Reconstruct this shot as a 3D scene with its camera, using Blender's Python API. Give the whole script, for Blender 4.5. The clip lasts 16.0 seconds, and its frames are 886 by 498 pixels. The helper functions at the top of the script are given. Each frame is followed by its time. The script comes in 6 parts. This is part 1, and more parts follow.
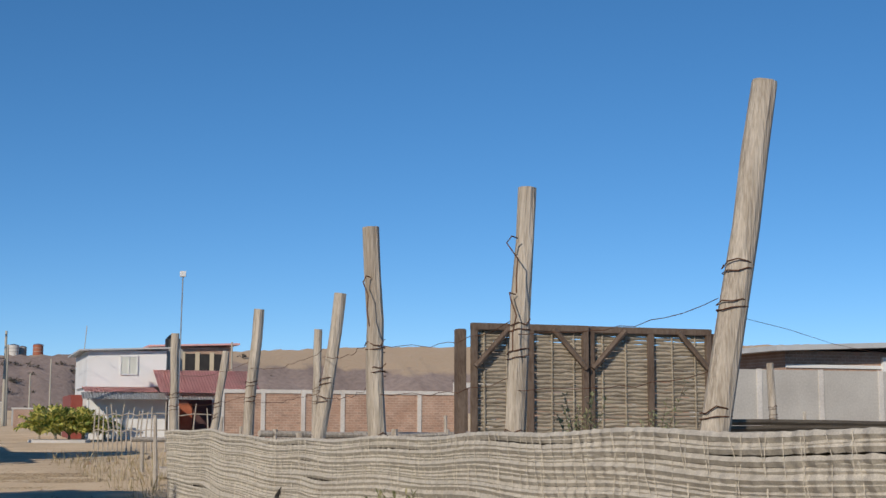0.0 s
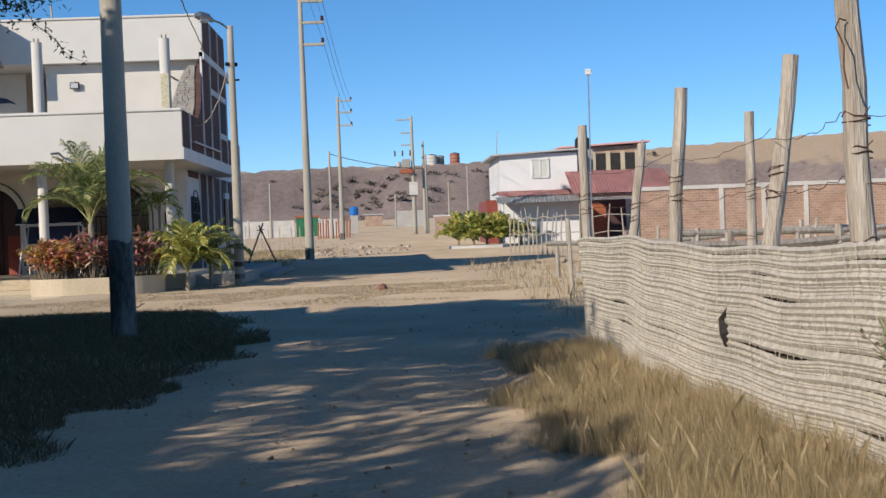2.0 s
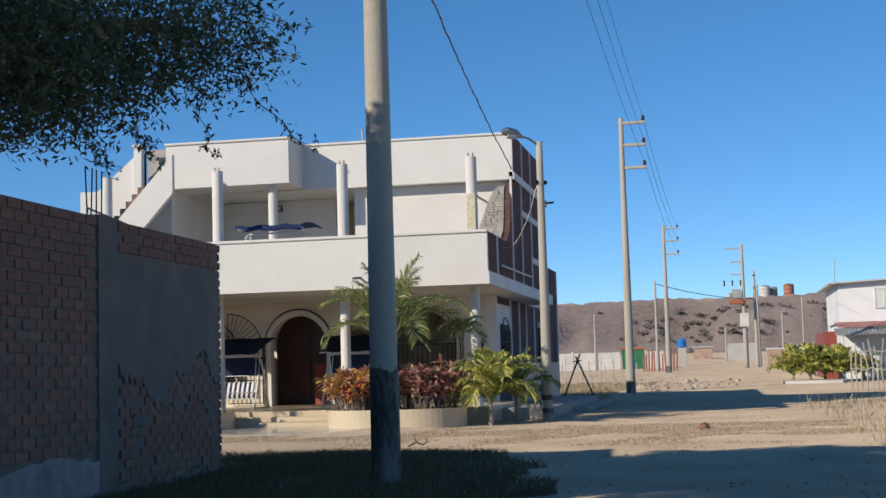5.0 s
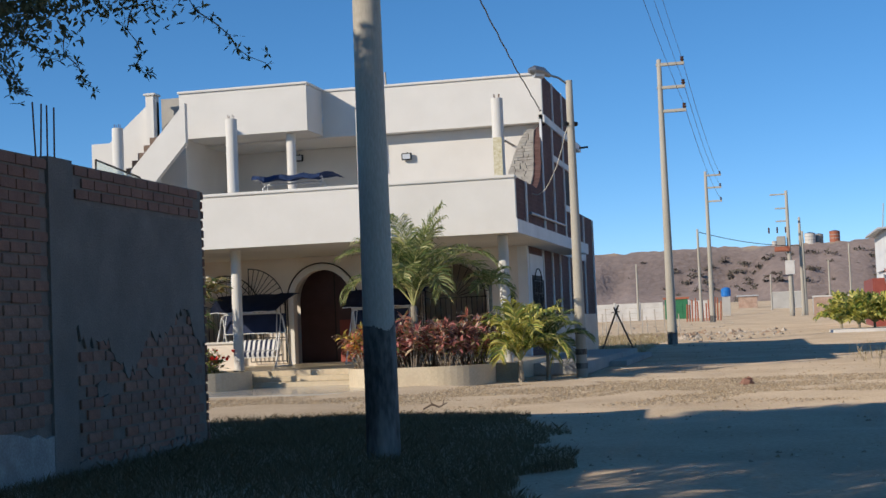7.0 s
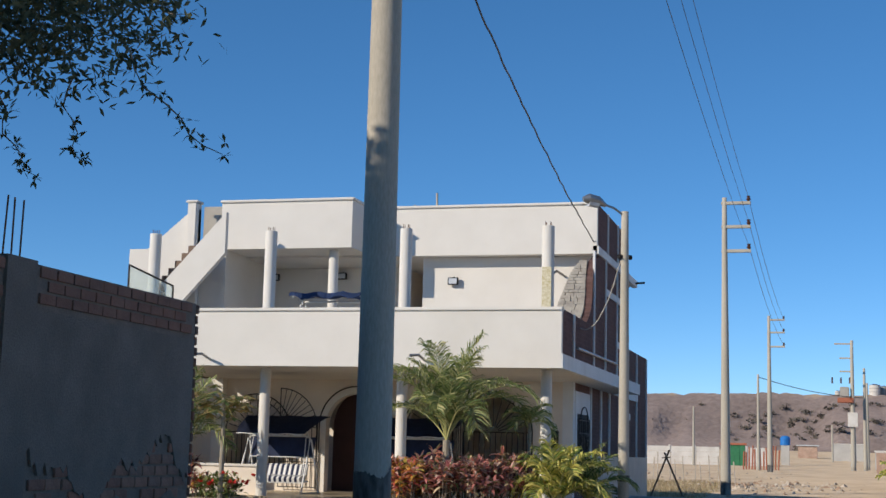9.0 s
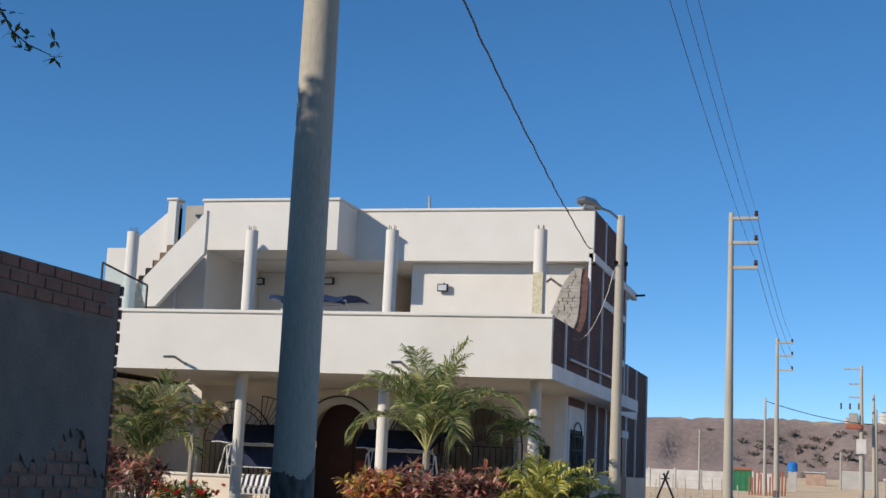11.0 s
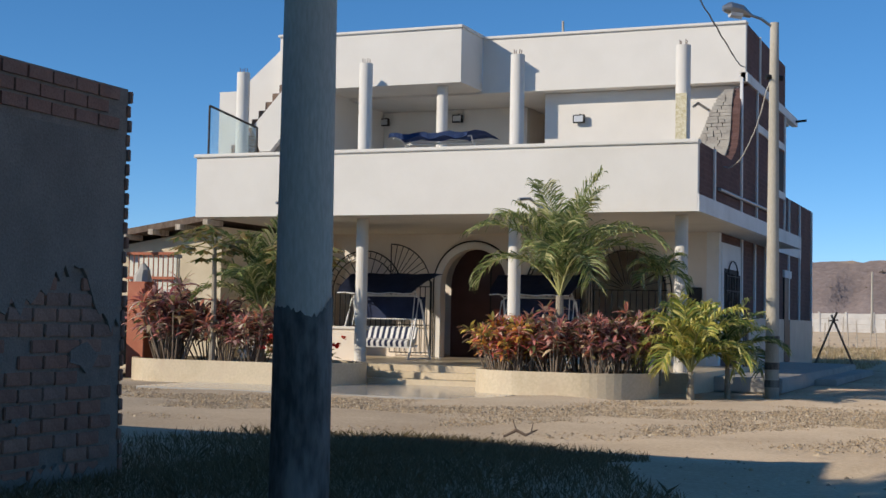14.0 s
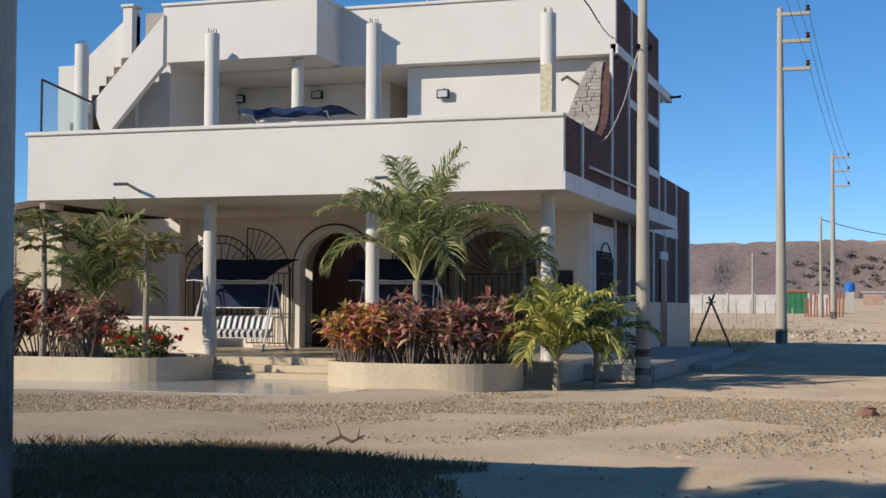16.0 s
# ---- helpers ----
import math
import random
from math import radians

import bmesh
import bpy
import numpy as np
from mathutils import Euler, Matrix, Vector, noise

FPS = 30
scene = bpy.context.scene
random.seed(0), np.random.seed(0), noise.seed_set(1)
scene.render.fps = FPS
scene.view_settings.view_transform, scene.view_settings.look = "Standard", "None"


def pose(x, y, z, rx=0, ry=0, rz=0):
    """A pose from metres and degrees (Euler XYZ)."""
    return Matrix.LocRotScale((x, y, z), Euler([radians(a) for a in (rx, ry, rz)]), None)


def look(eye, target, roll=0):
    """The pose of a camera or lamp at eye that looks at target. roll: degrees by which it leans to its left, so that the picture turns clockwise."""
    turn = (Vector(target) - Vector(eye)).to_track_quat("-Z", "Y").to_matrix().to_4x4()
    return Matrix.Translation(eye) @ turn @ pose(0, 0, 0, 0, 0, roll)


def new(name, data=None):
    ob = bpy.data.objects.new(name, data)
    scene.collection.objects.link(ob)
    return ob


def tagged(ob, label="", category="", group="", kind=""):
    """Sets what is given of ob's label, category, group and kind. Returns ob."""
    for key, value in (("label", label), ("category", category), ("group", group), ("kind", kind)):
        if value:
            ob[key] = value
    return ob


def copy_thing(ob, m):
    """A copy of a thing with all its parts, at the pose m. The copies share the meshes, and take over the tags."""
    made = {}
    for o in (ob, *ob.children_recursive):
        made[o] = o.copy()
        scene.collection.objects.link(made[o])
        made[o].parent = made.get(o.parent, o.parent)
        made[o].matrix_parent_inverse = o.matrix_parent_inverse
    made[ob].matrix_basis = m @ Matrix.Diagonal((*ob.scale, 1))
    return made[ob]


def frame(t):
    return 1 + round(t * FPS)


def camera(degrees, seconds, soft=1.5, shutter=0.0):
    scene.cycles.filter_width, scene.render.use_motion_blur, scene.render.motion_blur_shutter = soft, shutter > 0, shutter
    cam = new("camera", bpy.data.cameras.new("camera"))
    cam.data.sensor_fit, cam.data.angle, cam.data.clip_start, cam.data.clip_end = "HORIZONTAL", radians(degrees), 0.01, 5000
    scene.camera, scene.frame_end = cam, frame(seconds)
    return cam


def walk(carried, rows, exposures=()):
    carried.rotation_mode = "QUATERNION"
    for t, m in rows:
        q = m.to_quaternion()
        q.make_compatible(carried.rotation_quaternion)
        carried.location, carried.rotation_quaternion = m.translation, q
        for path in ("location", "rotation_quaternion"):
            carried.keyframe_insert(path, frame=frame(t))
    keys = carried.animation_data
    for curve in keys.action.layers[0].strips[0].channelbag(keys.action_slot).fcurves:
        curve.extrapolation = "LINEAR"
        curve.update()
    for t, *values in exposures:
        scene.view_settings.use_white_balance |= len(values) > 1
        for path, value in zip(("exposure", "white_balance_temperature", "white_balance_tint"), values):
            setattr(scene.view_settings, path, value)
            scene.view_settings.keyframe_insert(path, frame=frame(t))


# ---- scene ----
cam = camera(35.1, 16.0)
PATH = [
    (0, (-0.345, -12.584, 1.219), (0.293, -10.705, 1.465), 0.2),
    (0.5, (-0.229, -12.019, 1.24), (0.251, -10.079, 1.313), -2.4),
    (1, (-0.089, -11.409, 1.273), (0.22, -9.433, 1.296), -3.2),
    (1.5, (-0.077, -10.898, 1.269), (0.129, -8.908, 1.282), -2.9),
    (2, (-0.02, -10.396, 1.269), (0.05, -8.398, 1.238), -2.2),
    (2.5, (-0.075, -9.916, 1.257), (-0.098, -7.916, 1.275), -1.1),
    (3, (-0.071, -9.405, 1.262), (-0.269, -7.419, 1.391), -0.6),
    (3.5, (-0.049, -8.948, 1.232), (-0.337, -6.973, 1.353), -0.7),
    (4, (0.016, -8.43, 1.197), (-0.33, -6.473, 1.409), -0.2),
    (4.5, (0.098, -7.955, 1.211), (-0.2745, -6.004, 1.443), -1.2),
    (5, (0.138, -7.495, 1.222), (-0.249, -5.541, 1.395), -1.6),
    (5.2, (0.169, -7.27, 1.211), (-0.228, -5.316, 1.366), -1.9),
    (7.3, (0.148, -5.427, 1.28), (-0.303, -3.481, 1.377), -2.4),
    (7.5, (0.189, -5.266, 1.304), (-0.251, -3.317, 1.394), -2.4),
    (8, (0.165, -4.911, 1.334), (-0.259, -2.96, 1.46), -1.8),
    (8.5, (0.176, -4.497, 1.377), (-0.302, -2.568, 1.602), -0.2),
    (9, (0.166, -4.032, 1.433), (-0.363, -2.125, 1.72), 1.4),
    (9.2, (0.142, -3.878, 1.442), (-0.393, -1.973, 1.737), 1.8),
    (11.3, (0.279, -2.206, 1.31), (-0.268, -0.308, 1.624), 2.7),
    (11.5, (0.263, -2.028, 1.31), (-0.29, -0.131, 1.616), 2.6),
    (12, (0.234, -1.516, 1.285), (-0.379, 0.382, 1.426), 0.6),
    (12.5, (0.179, -1.09, 1.229), (-0.512, 0.786, 1.293), -0.3),
    (13, (0.169, -0.707, 1.187), (-0.563, 1.152, 1.283), 0.3),
    (13.5, (0.15, -0.235, 1.178), (-0.592, 1.618, 1.292), 0.7),
    (14, (0.064, 0.238, 1.215), (-0.699, 2.084, 1.317), 1.1),
    (14.5, (0.066, 0.762, 1.196), (-0.661, 2.625, 1.245), 1.3),
    (15, (-0.032, 1.208, 1.218), (-0.66, 3.107, 1.245), 0.5),
    (15.5, (-0.019, 1.668, 1.263), (-0.577, 3.587, 1.34), -0.1),
    (16, (0.022, 2.032, 1.263), (-0.593, 3.933, 1.346), 0.3),
]
walk(cam, [(t, look(eye, target, roll)) for t, eye, target, roll in PATH],
     exposures=((0.0, -0.17), (0.8, -0.1), (1.6, 0.08), (2.5, 0.18), (16.0, 0.18)))

# world, sun and exposure
SUN_EL, SUN_AZ = radians(24), radians(224)   # azimuth clockwise from +y: the sun stands behind, to the left
world = bpy.data.worlds.new("sky")
scene.world = world
world.use_nodes = True
wn = world.node_tree
wn.nodes.clear()
sky = wn.nodes.new("ShaderNodeTexSky")
sky.sky_type, sky.sun_disc = "NISHITA", False
sky.sun_elevation, sky.sun_rotation = SUN_EL, SUN_AZ
sky.air_density, sky.dust_density, sky.ozone_density, sky.altitude = 0.88, 0.0, 5.0, 3500
bg = wn.nodes.new("ShaderNodeBackground")
bg.inputs["Strength"].default_value = 0.15
wo = wn.nodes.new("ShaderNodeOutputWorld")
hs = wn.nodes.new("ShaderNodeHueSaturation")
hs.inputs["Saturation"].default_value, hs.inputs["Hue"].default_value = 1.15, 0.4985
wn.links.new(sky.outputs[0], hs.inputs["Color"])
gm = wn.nodes.new("ShaderNodeGamma")
gm.inputs["Gamma"].default_value = 0.87
wn.links.new(hs.outputs[0], gm.inputs[0])
wn.links.new(gm.outputs[0], bg.inputs[0])
wn.links.new(bg.outputs[0], wo.inputs[0])
sun = new("sun", bpy.data.lights.new("sun", "SUN"))
sun.data.energy, sun.data.angle, sun.data.color = 3.6, radians(0.55), (1.0, 0.895, 0.75)
S = Vector((math.sin(SUN_AZ) * math.cos(SUN_EL), math.cos(SUN_AZ) * math.cos(SUN_EL), math.sin(SUN_EL)))
sun.matrix_world = look(S * 50, (0, 0, 0))
scene.view_settings.exposure = 0.0


# materials
def mat(name, a, b, rough=0.8, scale=6.0, fine=60.0, bump=0.15, metal=0.0, dirt=None, spec=0.3, island=None, stretch=(1, 1, 1), dscale=0.7, damt=0.45, translucent=0.0):
    """Two-scale noise between colours a and b, optional stain colour, optional list of colours picked per island or object."""
    m = bpy.data.materials.new(name)
    m.use_nodes = True
    t = m.node_tree
    n, l = t.nodes, t.links
    p = n["Principled BSDF"]
    p.inputs["Roughness"].default_value, p.inputs["Metallic"].default_value = rough, metal
    p.inputs["Specular IOR Level"].default_value = spec
    tc, mp = n.new("ShaderNodeTexCoord"), n.new("ShaderNodeMapping")
    mp.inputs["Scale"].default_value = stretch
    l.new(tc.outputs["Object"], mp.inputs[0])
    co = mp.outputs[0]

    def noi(s, d=4):
        k = n.new("ShaderNodeTexNoise")
        k.inputs["Scale"].default_value, k.inputs["Detail"].default_value = s, d
        l.new(co, k.inputs["Vector"])
        return k.outputs["Fac"]

    def ramp(f, lo, hi):
        k = n.new("ShaderNodeMapRange")
        k.inputs[1].default_value, k.inputs[2].default_value = lo, hi
        l.new(f, k.inputs[0])
        return k.outputs[0]

    def mix(f, x, y):
        k = n.new("ShaderNodeMix")
        k.data_type = "RGBA"
        for s, v in ((k.inputs[0], f), (k.inputs[6], x), (k.inputs[7], y)):
            if isinstance(v, bpy.types.NodeSocket):
                l.new(v, s)
            else:
                s.default_value = v if isinstance(v, float) else (*v, 1)
        return k.outputs[2]

    big, small = noi(scale), noi(fine, 6)
    add = n.new("ShaderNodeMath")
    add.operation = "ADD"
    l.new(big, add.inputs[0]), l.new(small, add.inputs[1])
    f = ramp(add.outputs[0], 0.75, 1.25)
    if island:
        cr = n.new("ShaderNodeValToRGB")
        cr.color_ramp.interpolation = "CONSTANT"
        while len(cr.color_ramp.elements) < len(island):
            cr.color_ramp.elements.new(0.5)
        for i, (e, c) in enumerate(zip(cr.color_ramp.elements, island)):
            e.position, e.color = i / len(island), (*c, 1)
        if bump >= 0.3:
            src = n.new("ShaderNodeObjectInfo").outputs["Random"]
        else:
            src = n.new("ShaderNodeNewGeometry").outputs["Random Per Island"]
        l.new(src, cr.inputs[0])
        k = n.new("ShaderNodeMix")
        k.data_type, k.blend_type = "RGBA", "MULTIPLY"
        k.inputs[0].default_value = 1.0
        l.new(cr.outputs[0], k.inputs[6])
        l.new(mix(f, a, b), k.inputs[7])
        col = k.outputs[2]
    else:
        col = mix(f, a, b)
    if dirt:
        d = n.new("ShaderNodeMath")
        d.operation = "MULTIPLY"
        l.new(ramp(noi(dscale, 8), 0.5, 0.72), d.inputs[0])
        d.inputs[1].default_value = damt
        col = mix(d.outputs[0], col, dirt)
    l.new(col, p.inputs["Base Color"])
    if bump > 0:
        bp = n.new("ShaderNodeBump")
        bp.inputs["Strength"].default_value, bp.inputs["Distance"].default_value = bump, 0.02
        l.new(add.outputs[0], bp.inputs["Height"])
        l.new(bp.outputs[0], p.inputs["Normal"])
    if translucent:
        tr, ms = n.new("ShaderNodeBsdfTranslucent"), n.new("ShaderNodeMixShader")
        ms.inputs[0].default_value = translucent
        l.new(col, tr.inputs[0])
        l.new(p.outputs[0], ms.inputs[1]), l.new(tr.outputs[0], ms.inputs[2])
        l.new(ms.outputs[0], n["Material Output"].inputs[0])
    return m


W1 = (1, 1, 1)
M = {
    "dirt": mat("packed_dirt", (0.41, 0.315, 0.215), (0.56, 0.44, 0.31), 0.95, 0.6, 24, 0.5, dirt=(0.29, 0.22, 0.155), dscale=0.25, spec=0.1),
    "gravel": mat("gravel", (0.45, 0.38, 0.29), (0.68, 0.58, 0.46), 0.9, 4, 60, 0.2, island=((0.9, 0.85, 0.75), (0.65, 0.55, 0.42), (0.5, 0.45, 0.4), (0.8, 0.7, 0.55)), spec=0.15),
    "white": mat("white_plaster", (0.69, 0.655, 0.6), (0.745, 0.71, 0.655), 0.85, 1.5, 90, 0.06, dirt=(0.53, 0.49, 0.43), dscale=0.5, damt=0.3),
    "cream": mat("cream_plaster", (0.74, 0.655, 0.56), (0.82, 0.735, 0.64), 0.85, 1.5, 90, 0.08, dirt=(0.58, 0.5, 0.42), dscale=0.6),
    "ochre": mat("ochre_render", (0.55, 0.46, 0.32), (0.66, 0.56, 0.4), 0.9, 2, 70, 0.12, dirt=(0.42, 0.34, 0.23)),
    "trim": mat("white_trim", (0.7, 0.69, 0.67), (0.78, 0.77, 0.75), 0.7, 3, 80, 0.05, dirt=(0.5, 0.48, 0.45)),
    "brownbrick": mat("brown_brick_tile", (0.115, 0.05, 0.036), (0.2, 0.09, 0.062), 0.75, 3, 40, 0.2, dirt=(0.09, 0.05, 0.04)),
    "basetile": mat("beige_wall_tile", (0.5, 0.41, 0.33), (0.62, 0.52, 0.42), 0.5, 2, 30, 0.05, dirt=(0.4, 0.33, 0.27)),
    "marble": mat("beige_marble_tile", (0.56, 0.46, 0.31), (0.68, 0.57, 0.41), 0.35, 3, 25, 0.04, dirt=(0.46, 0.35, 0.23), dscale=3),
    "tilefloor": mat("glossy_floor_tile", (0.37, 0.345, 0.31), (0.45, 0.42, 0.38), 0.14, 1, 20, 0.02, dirt=(0.6, 0.57, 0.52), dscale=1.5, spec=0.5),
    "concrete": mat("concrete", (0.36, 0.33, 0.29), (0.46, 0.43, 0.38), 0.9, 2, 50, 0.15, dirt=(0.27, 0.25, 0.22)),
    "pole": mat("pole_concrete", (0.4, 0.36, 0.29), (0.52, 0.47, 0.39), 0.85, 1.2, 60, 0.12, dirt=(0.3, 0.27, 0.22), stretch=(1, 1, 0.25)),
    "tar": mat("black_tar", (0.05, 0.045, 0.04), (0.17, 0.155, 0.135), 0.7, 5, 30, 0.3, dirt=(0.36, 0.33, 0.29), dscale=3.5, damt=0.8, stretch=(1, 1, 0.3)),
    "brick": mat("red_clay_brick", (0.72, 0.72, 0.72), (1.0, 1.0, 1.0), 0.92, 7, 60, 0.35, island=((0.33, 0.17, 0.12), (0.37, 0.185, 0.125), (0.31, 0.18, 0.13), (0.39, 0.215, 0.15), (0.33, 0.2, 0.15))),
    "farbrick": mat("far_brick", (0.36, 0.2, 0.13), (0.52, 0.32, 0.22), 0.92, 1.2, 18, 0.3, dirt=(0.45, 0.36, 0.28), dscale=0.4),
    "mortar": mat("mortar", (0.2, 0.155, 0.125), (0.28, 0.22, 0.175), 0.95, 8, 70, 0.3),
    "render": mat("grey_cement_render", (0.2, 0.16, 0.13), (0.275, 0.225, 0.185), 0.95, 2.5, 60, 0.45, dirt=(0.15, 0.12, 0.1), dscale=1.4),
    "limewash": mat("flaking_limewash", (0.3, 0.27, 0.24), (0.44, 0.41, 0.37), 0.9, 5, 50, 0.3, dirt=(0.28, 0.22, 0.18), dscale=3, damt=0.8),
    "wood": mat("weathered_wood", (0.36, 0.3, 0.235), (0.66, 0.585, 0.49), 0.9, 7, 45, 0.6, stretch=(3, 3, 0.25), dirt=(0.22, 0.16, 0.115), dscale=5),
    "darkwood": mat("dark_wood", (0.11, 0.075, 0.055), (0.2, 0.15, 0.115), 0.9, 8, 50, 0.4, stretch=(1, 1, 0.3)),
    "reed": mat("dry_reed", (0.66, 0.66, 0.66), (1.0, 1.0, 1.0), 0.9, 9, 70, 0.25, stretch=(3, 2.5, 3), island=((0.68, 0.62, 0.54), (0.6, 0.56, 0.495), (0.7, 0.645, 0.56), (0.55, 0.515, 0.455), (0.68, 0.6, 0.485)), dirt=(0.38, 0.34, 0.29), dscale=2.2),
    # dark colour painted in for shade between reeds; also the brown low fences
    "gapshade_brownreed": mat("gap_shade_and_brown_reed", (0.1, 0.08, 0.06), (0.2, 0.165, 0.12), 0.95, 3, 60, 0.5, stretch=(0.4, 0.4, 6)),
    "gatereed": mat("woven_gate_reed", (0.25, 0.21, 0.16), (0.5, 0.43, 0.33), 0.95, 4, 60, 0.3, stretch=(0.4, 1, 3), dirt=(0.17, 0.135, 0.1), dscale=2),
    "steptile": mat("brown_step_tile", (0.13, 0.08, 0.055), (0.2, 0.13, 0.09), 0.6, 4, 40, 0.05),
    "weedleaf": mat("grey_green_weed", (0.75, 0.75, 0.75), (1.0, 1.0, 1.0), 0.7, 3, 40, 0.0, island=((0.42, 0.43, 0.24), (0.32, 0.35, 0.18), (0.52, 0.48, 0.28)), translucent=0.35),
    "twine": mat("pale_twine", (0.55, 0.5, 0.42), (0.7, 0.64, 0.54), 0.9, 10, 80, 0.1),
    "rust": mat("rusty_wire", (0.1, 0.05, 0.03), (0.2, 0.1, 0.06), 0.8, 20, 80, 0.1, metal=0.3),
    "cable": mat("black_cable", (0.015, 0.015, 0.018), (0.03, 0.03, 0.03), 0.5, 5, 50, 0.0),
    "iron": mat("black_iron", (0.02, 0.02, 0.022), (0.04, 0.038, 0.036), 0.5, 8, 60, 0.05, metal=0.4),
    "steel": mat("grey_steel", (0.3, 0.3, 0.3), (0.42, 0.42, 0.42), 0.4, 5, 50, 0.05, metal=0.8),
    "whitepaint": mat("white_painted_tube", (0.75, 0.74, 0.72), (0.82, 0.81, 0.79), 0.4, 5, 60, 0.02),
    "navy": mat("navy_canvas", (0.022, 0.03, 0.065), (0.036, 0.048, 0.1), 0.85, 4, 90, 0.2),
    "blue": mat("blue_canvas", (0.03, 0.06, 0.16), (0.05, 0.09, 0.22), 0.8, 4, 90, 0.2),
    "redwood": mat("dark_red_door", (0.085, 0.05, 0.05), (0.12, 0.068, 0.068), 0.5, 3, 60, 0.1),
    "reddoor": mat("red_painted_panel", (0.26, 0.06, 0.045), (0.36, 0.1, 0.075), 0.5, 3, 60, 0.05),
    "dark": mat("dark_interior", (0.03, 0.028, 0.027), (0.05, 0.046, 0.043), 0.8, 3, 40, 0.05),
    "rustred": mat("red_oxide_paint", (0.33, 0.1, 0.055), (0.44, 0.16, 0.09), 0.7, 4, 60, 0.1),
    "redroof": mat("red_corrugated_sheet", (0.72, 0.36, 0.33), (0.8, 0.45, 0.41), 0.6, 1.5, 40, 0.1, dirt=(0.4, 0.25, 0.22)),
    "greysheet": mat("grey_fibre_sheet", (0.48, 0.48, 0.47), (0.58, 0.58, 0.57), 0.7, 2, 40, 0.1),
    "green": mat("green_painted_metal", (0.03, 0.16, 0.07), (0.05, 0.22, 0.1), 0.6, 3, 40, 0.05),
    "bluetank": mat("blue_plastic", (0.02, 0.16, 0.48), (0.03, 0.2, 0.55), 0.4, 3, 40, 0.02),
    "blacktank": mat("black_plastic", (0.015, 0.015, 0.016), (0.03, 0.03, 0.03), 0.4, 3, 40, 0.02),
    "tarp": mat("black_tarpaulin", (0.02, 0.021, 0.025), (0.045, 0.046, 0.05), 0.4, 2, 20, 0.4),
    "hill": mat("eroded_hillside", (0.2, 0.158, 0.145), (0.29, 0.23, 0.208), 0.97, 0.05, 0.9, 0.6, dirt=(0.165, 0.13, 0.12), dscale=0.03, spec=0.05),
    "hillcrest": mat("pale_crest_soil", (0.3, 0.22, 0.14), (0.46, 0.35, 0.23), 0.97, 0.06, 0.8, 0.6, dirt=(0.2, 0.15, 0.1), dscale=0.16, damt=0.8, spec=0.05, stretch=(1, 1, 0.3)),
    "shrub": mat("desert_shrub", (0.11, 0.095, 0.08), (0.16, 0.135, 0.11), 0.95, 0.6, 6, 0.2),
    "drygrass": mat("dry_grass", (0.8, 0.8, 0.8), (1.0, 1.0, 1.0), 0.9, 2, 40, 0.0, island=((0.56, 0.43, 0.25), (0.45, 0.34, 0.19), (0.66, 0.54, 0.34), (0.34, 0.27, 0.14), (0.42, 0.33, 0.18)), translucent=0.2),
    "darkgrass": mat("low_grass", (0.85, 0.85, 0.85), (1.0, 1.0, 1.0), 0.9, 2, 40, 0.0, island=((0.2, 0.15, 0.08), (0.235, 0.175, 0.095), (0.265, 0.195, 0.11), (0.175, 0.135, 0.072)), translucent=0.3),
    "leaf": mat("palm_leaf", (0.75, 0.75, 0.75), (1.0, 1.0, 1.0), 0.42, 3, 40, 0.0, island=((0.22, 0.28, 0.09), (0.34, 0.38, 0.13), (0.66, 0.62, 0.3), (0.14, 0.2, 0.07), (0.18, 0.24, 0.08)), translucent=0.35),
    "leafy": mat("yellow_palm_leaf", (0.75, 0.75, 0.75), (1.0, 1.0, 1.0), 0.42, 3, 40, 0.0, island=((0.62, 0.58, 0.13), (0.78, 0.7, 0.18), (0.3, 0.38, 0.09), (0.85, 0.74, 0.26), (0.22, 0.3, 0.08)), translucent=0.35),
    "papaya": mat("papaya_leaf", (0.75, 0.75, 0.75), (1.0, 1.0, 1.0), 0.6, 3, 40, 0.0, island=((0.2, 0.25, 0.08), (0.32, 0.3, 0.1), (0.42, 0.3, 0.12), (0.15, 0.2, 0.06)), translucent=0.35),
    "croton": mat("croton_leaf", (0.8, 0.8, 0.8), (1.0, 1.0, 1.0), 0.4, 3, 40, 0.0, island=((0.42, 0.14, 0.13), (0.85, 0.52, 0.44), (0.7, 0.28, 0.18), (0.18, 0.1, 0.1), (0.8, 0.62, 0.38), (0.34, 0.16, 0.17), (0.62, 0.4, 0.36), (0.17, 0.2, 0.08), (0.78, 0.32, 0.28), (0.4, 0.35, 0.16), (0.55, 0.2, 0.17), (0.13, 0.08, 0.08), (0.85, 0.7, 0.56)), translucent=0.35),
    "crotonhot": mat("bright_croton_leaf", (0.8, 0.8, 0.8), (1.0, 1.0, 1.0), 0.4, 3, 40, 0.0, island=((0.82, 0.2, 0.14), (0.88, 0.45, 0.1), (0.9, 0.7, 0.16), (0.55, 0.13, 0.11), (0.86, 0.32, 0.28), (0.36, 0.32, 0.1), (0.16, 0.12, 0.08), (0.88, 0.52, 0.38)), translucent=0.35),
    "flower": mat("red_flower", (0.55, 0.03, 0.02), (0.7, 0.07, 0.05), 0.6, 6, 40, 0.0, translucent=0.2),
    "treeleaf": mat("carob_leaf", (0.75, 0.75, 0.75), (1.0, 1.0, 1.0), 0.55, 3, 40, 0.0, island=((0.15, 0.165, 0.09), (0.17, 0.185, 0.095), (0.2, 0.2, 0.11), (0.12, 0.13, 0.07)), translucent=0.4),
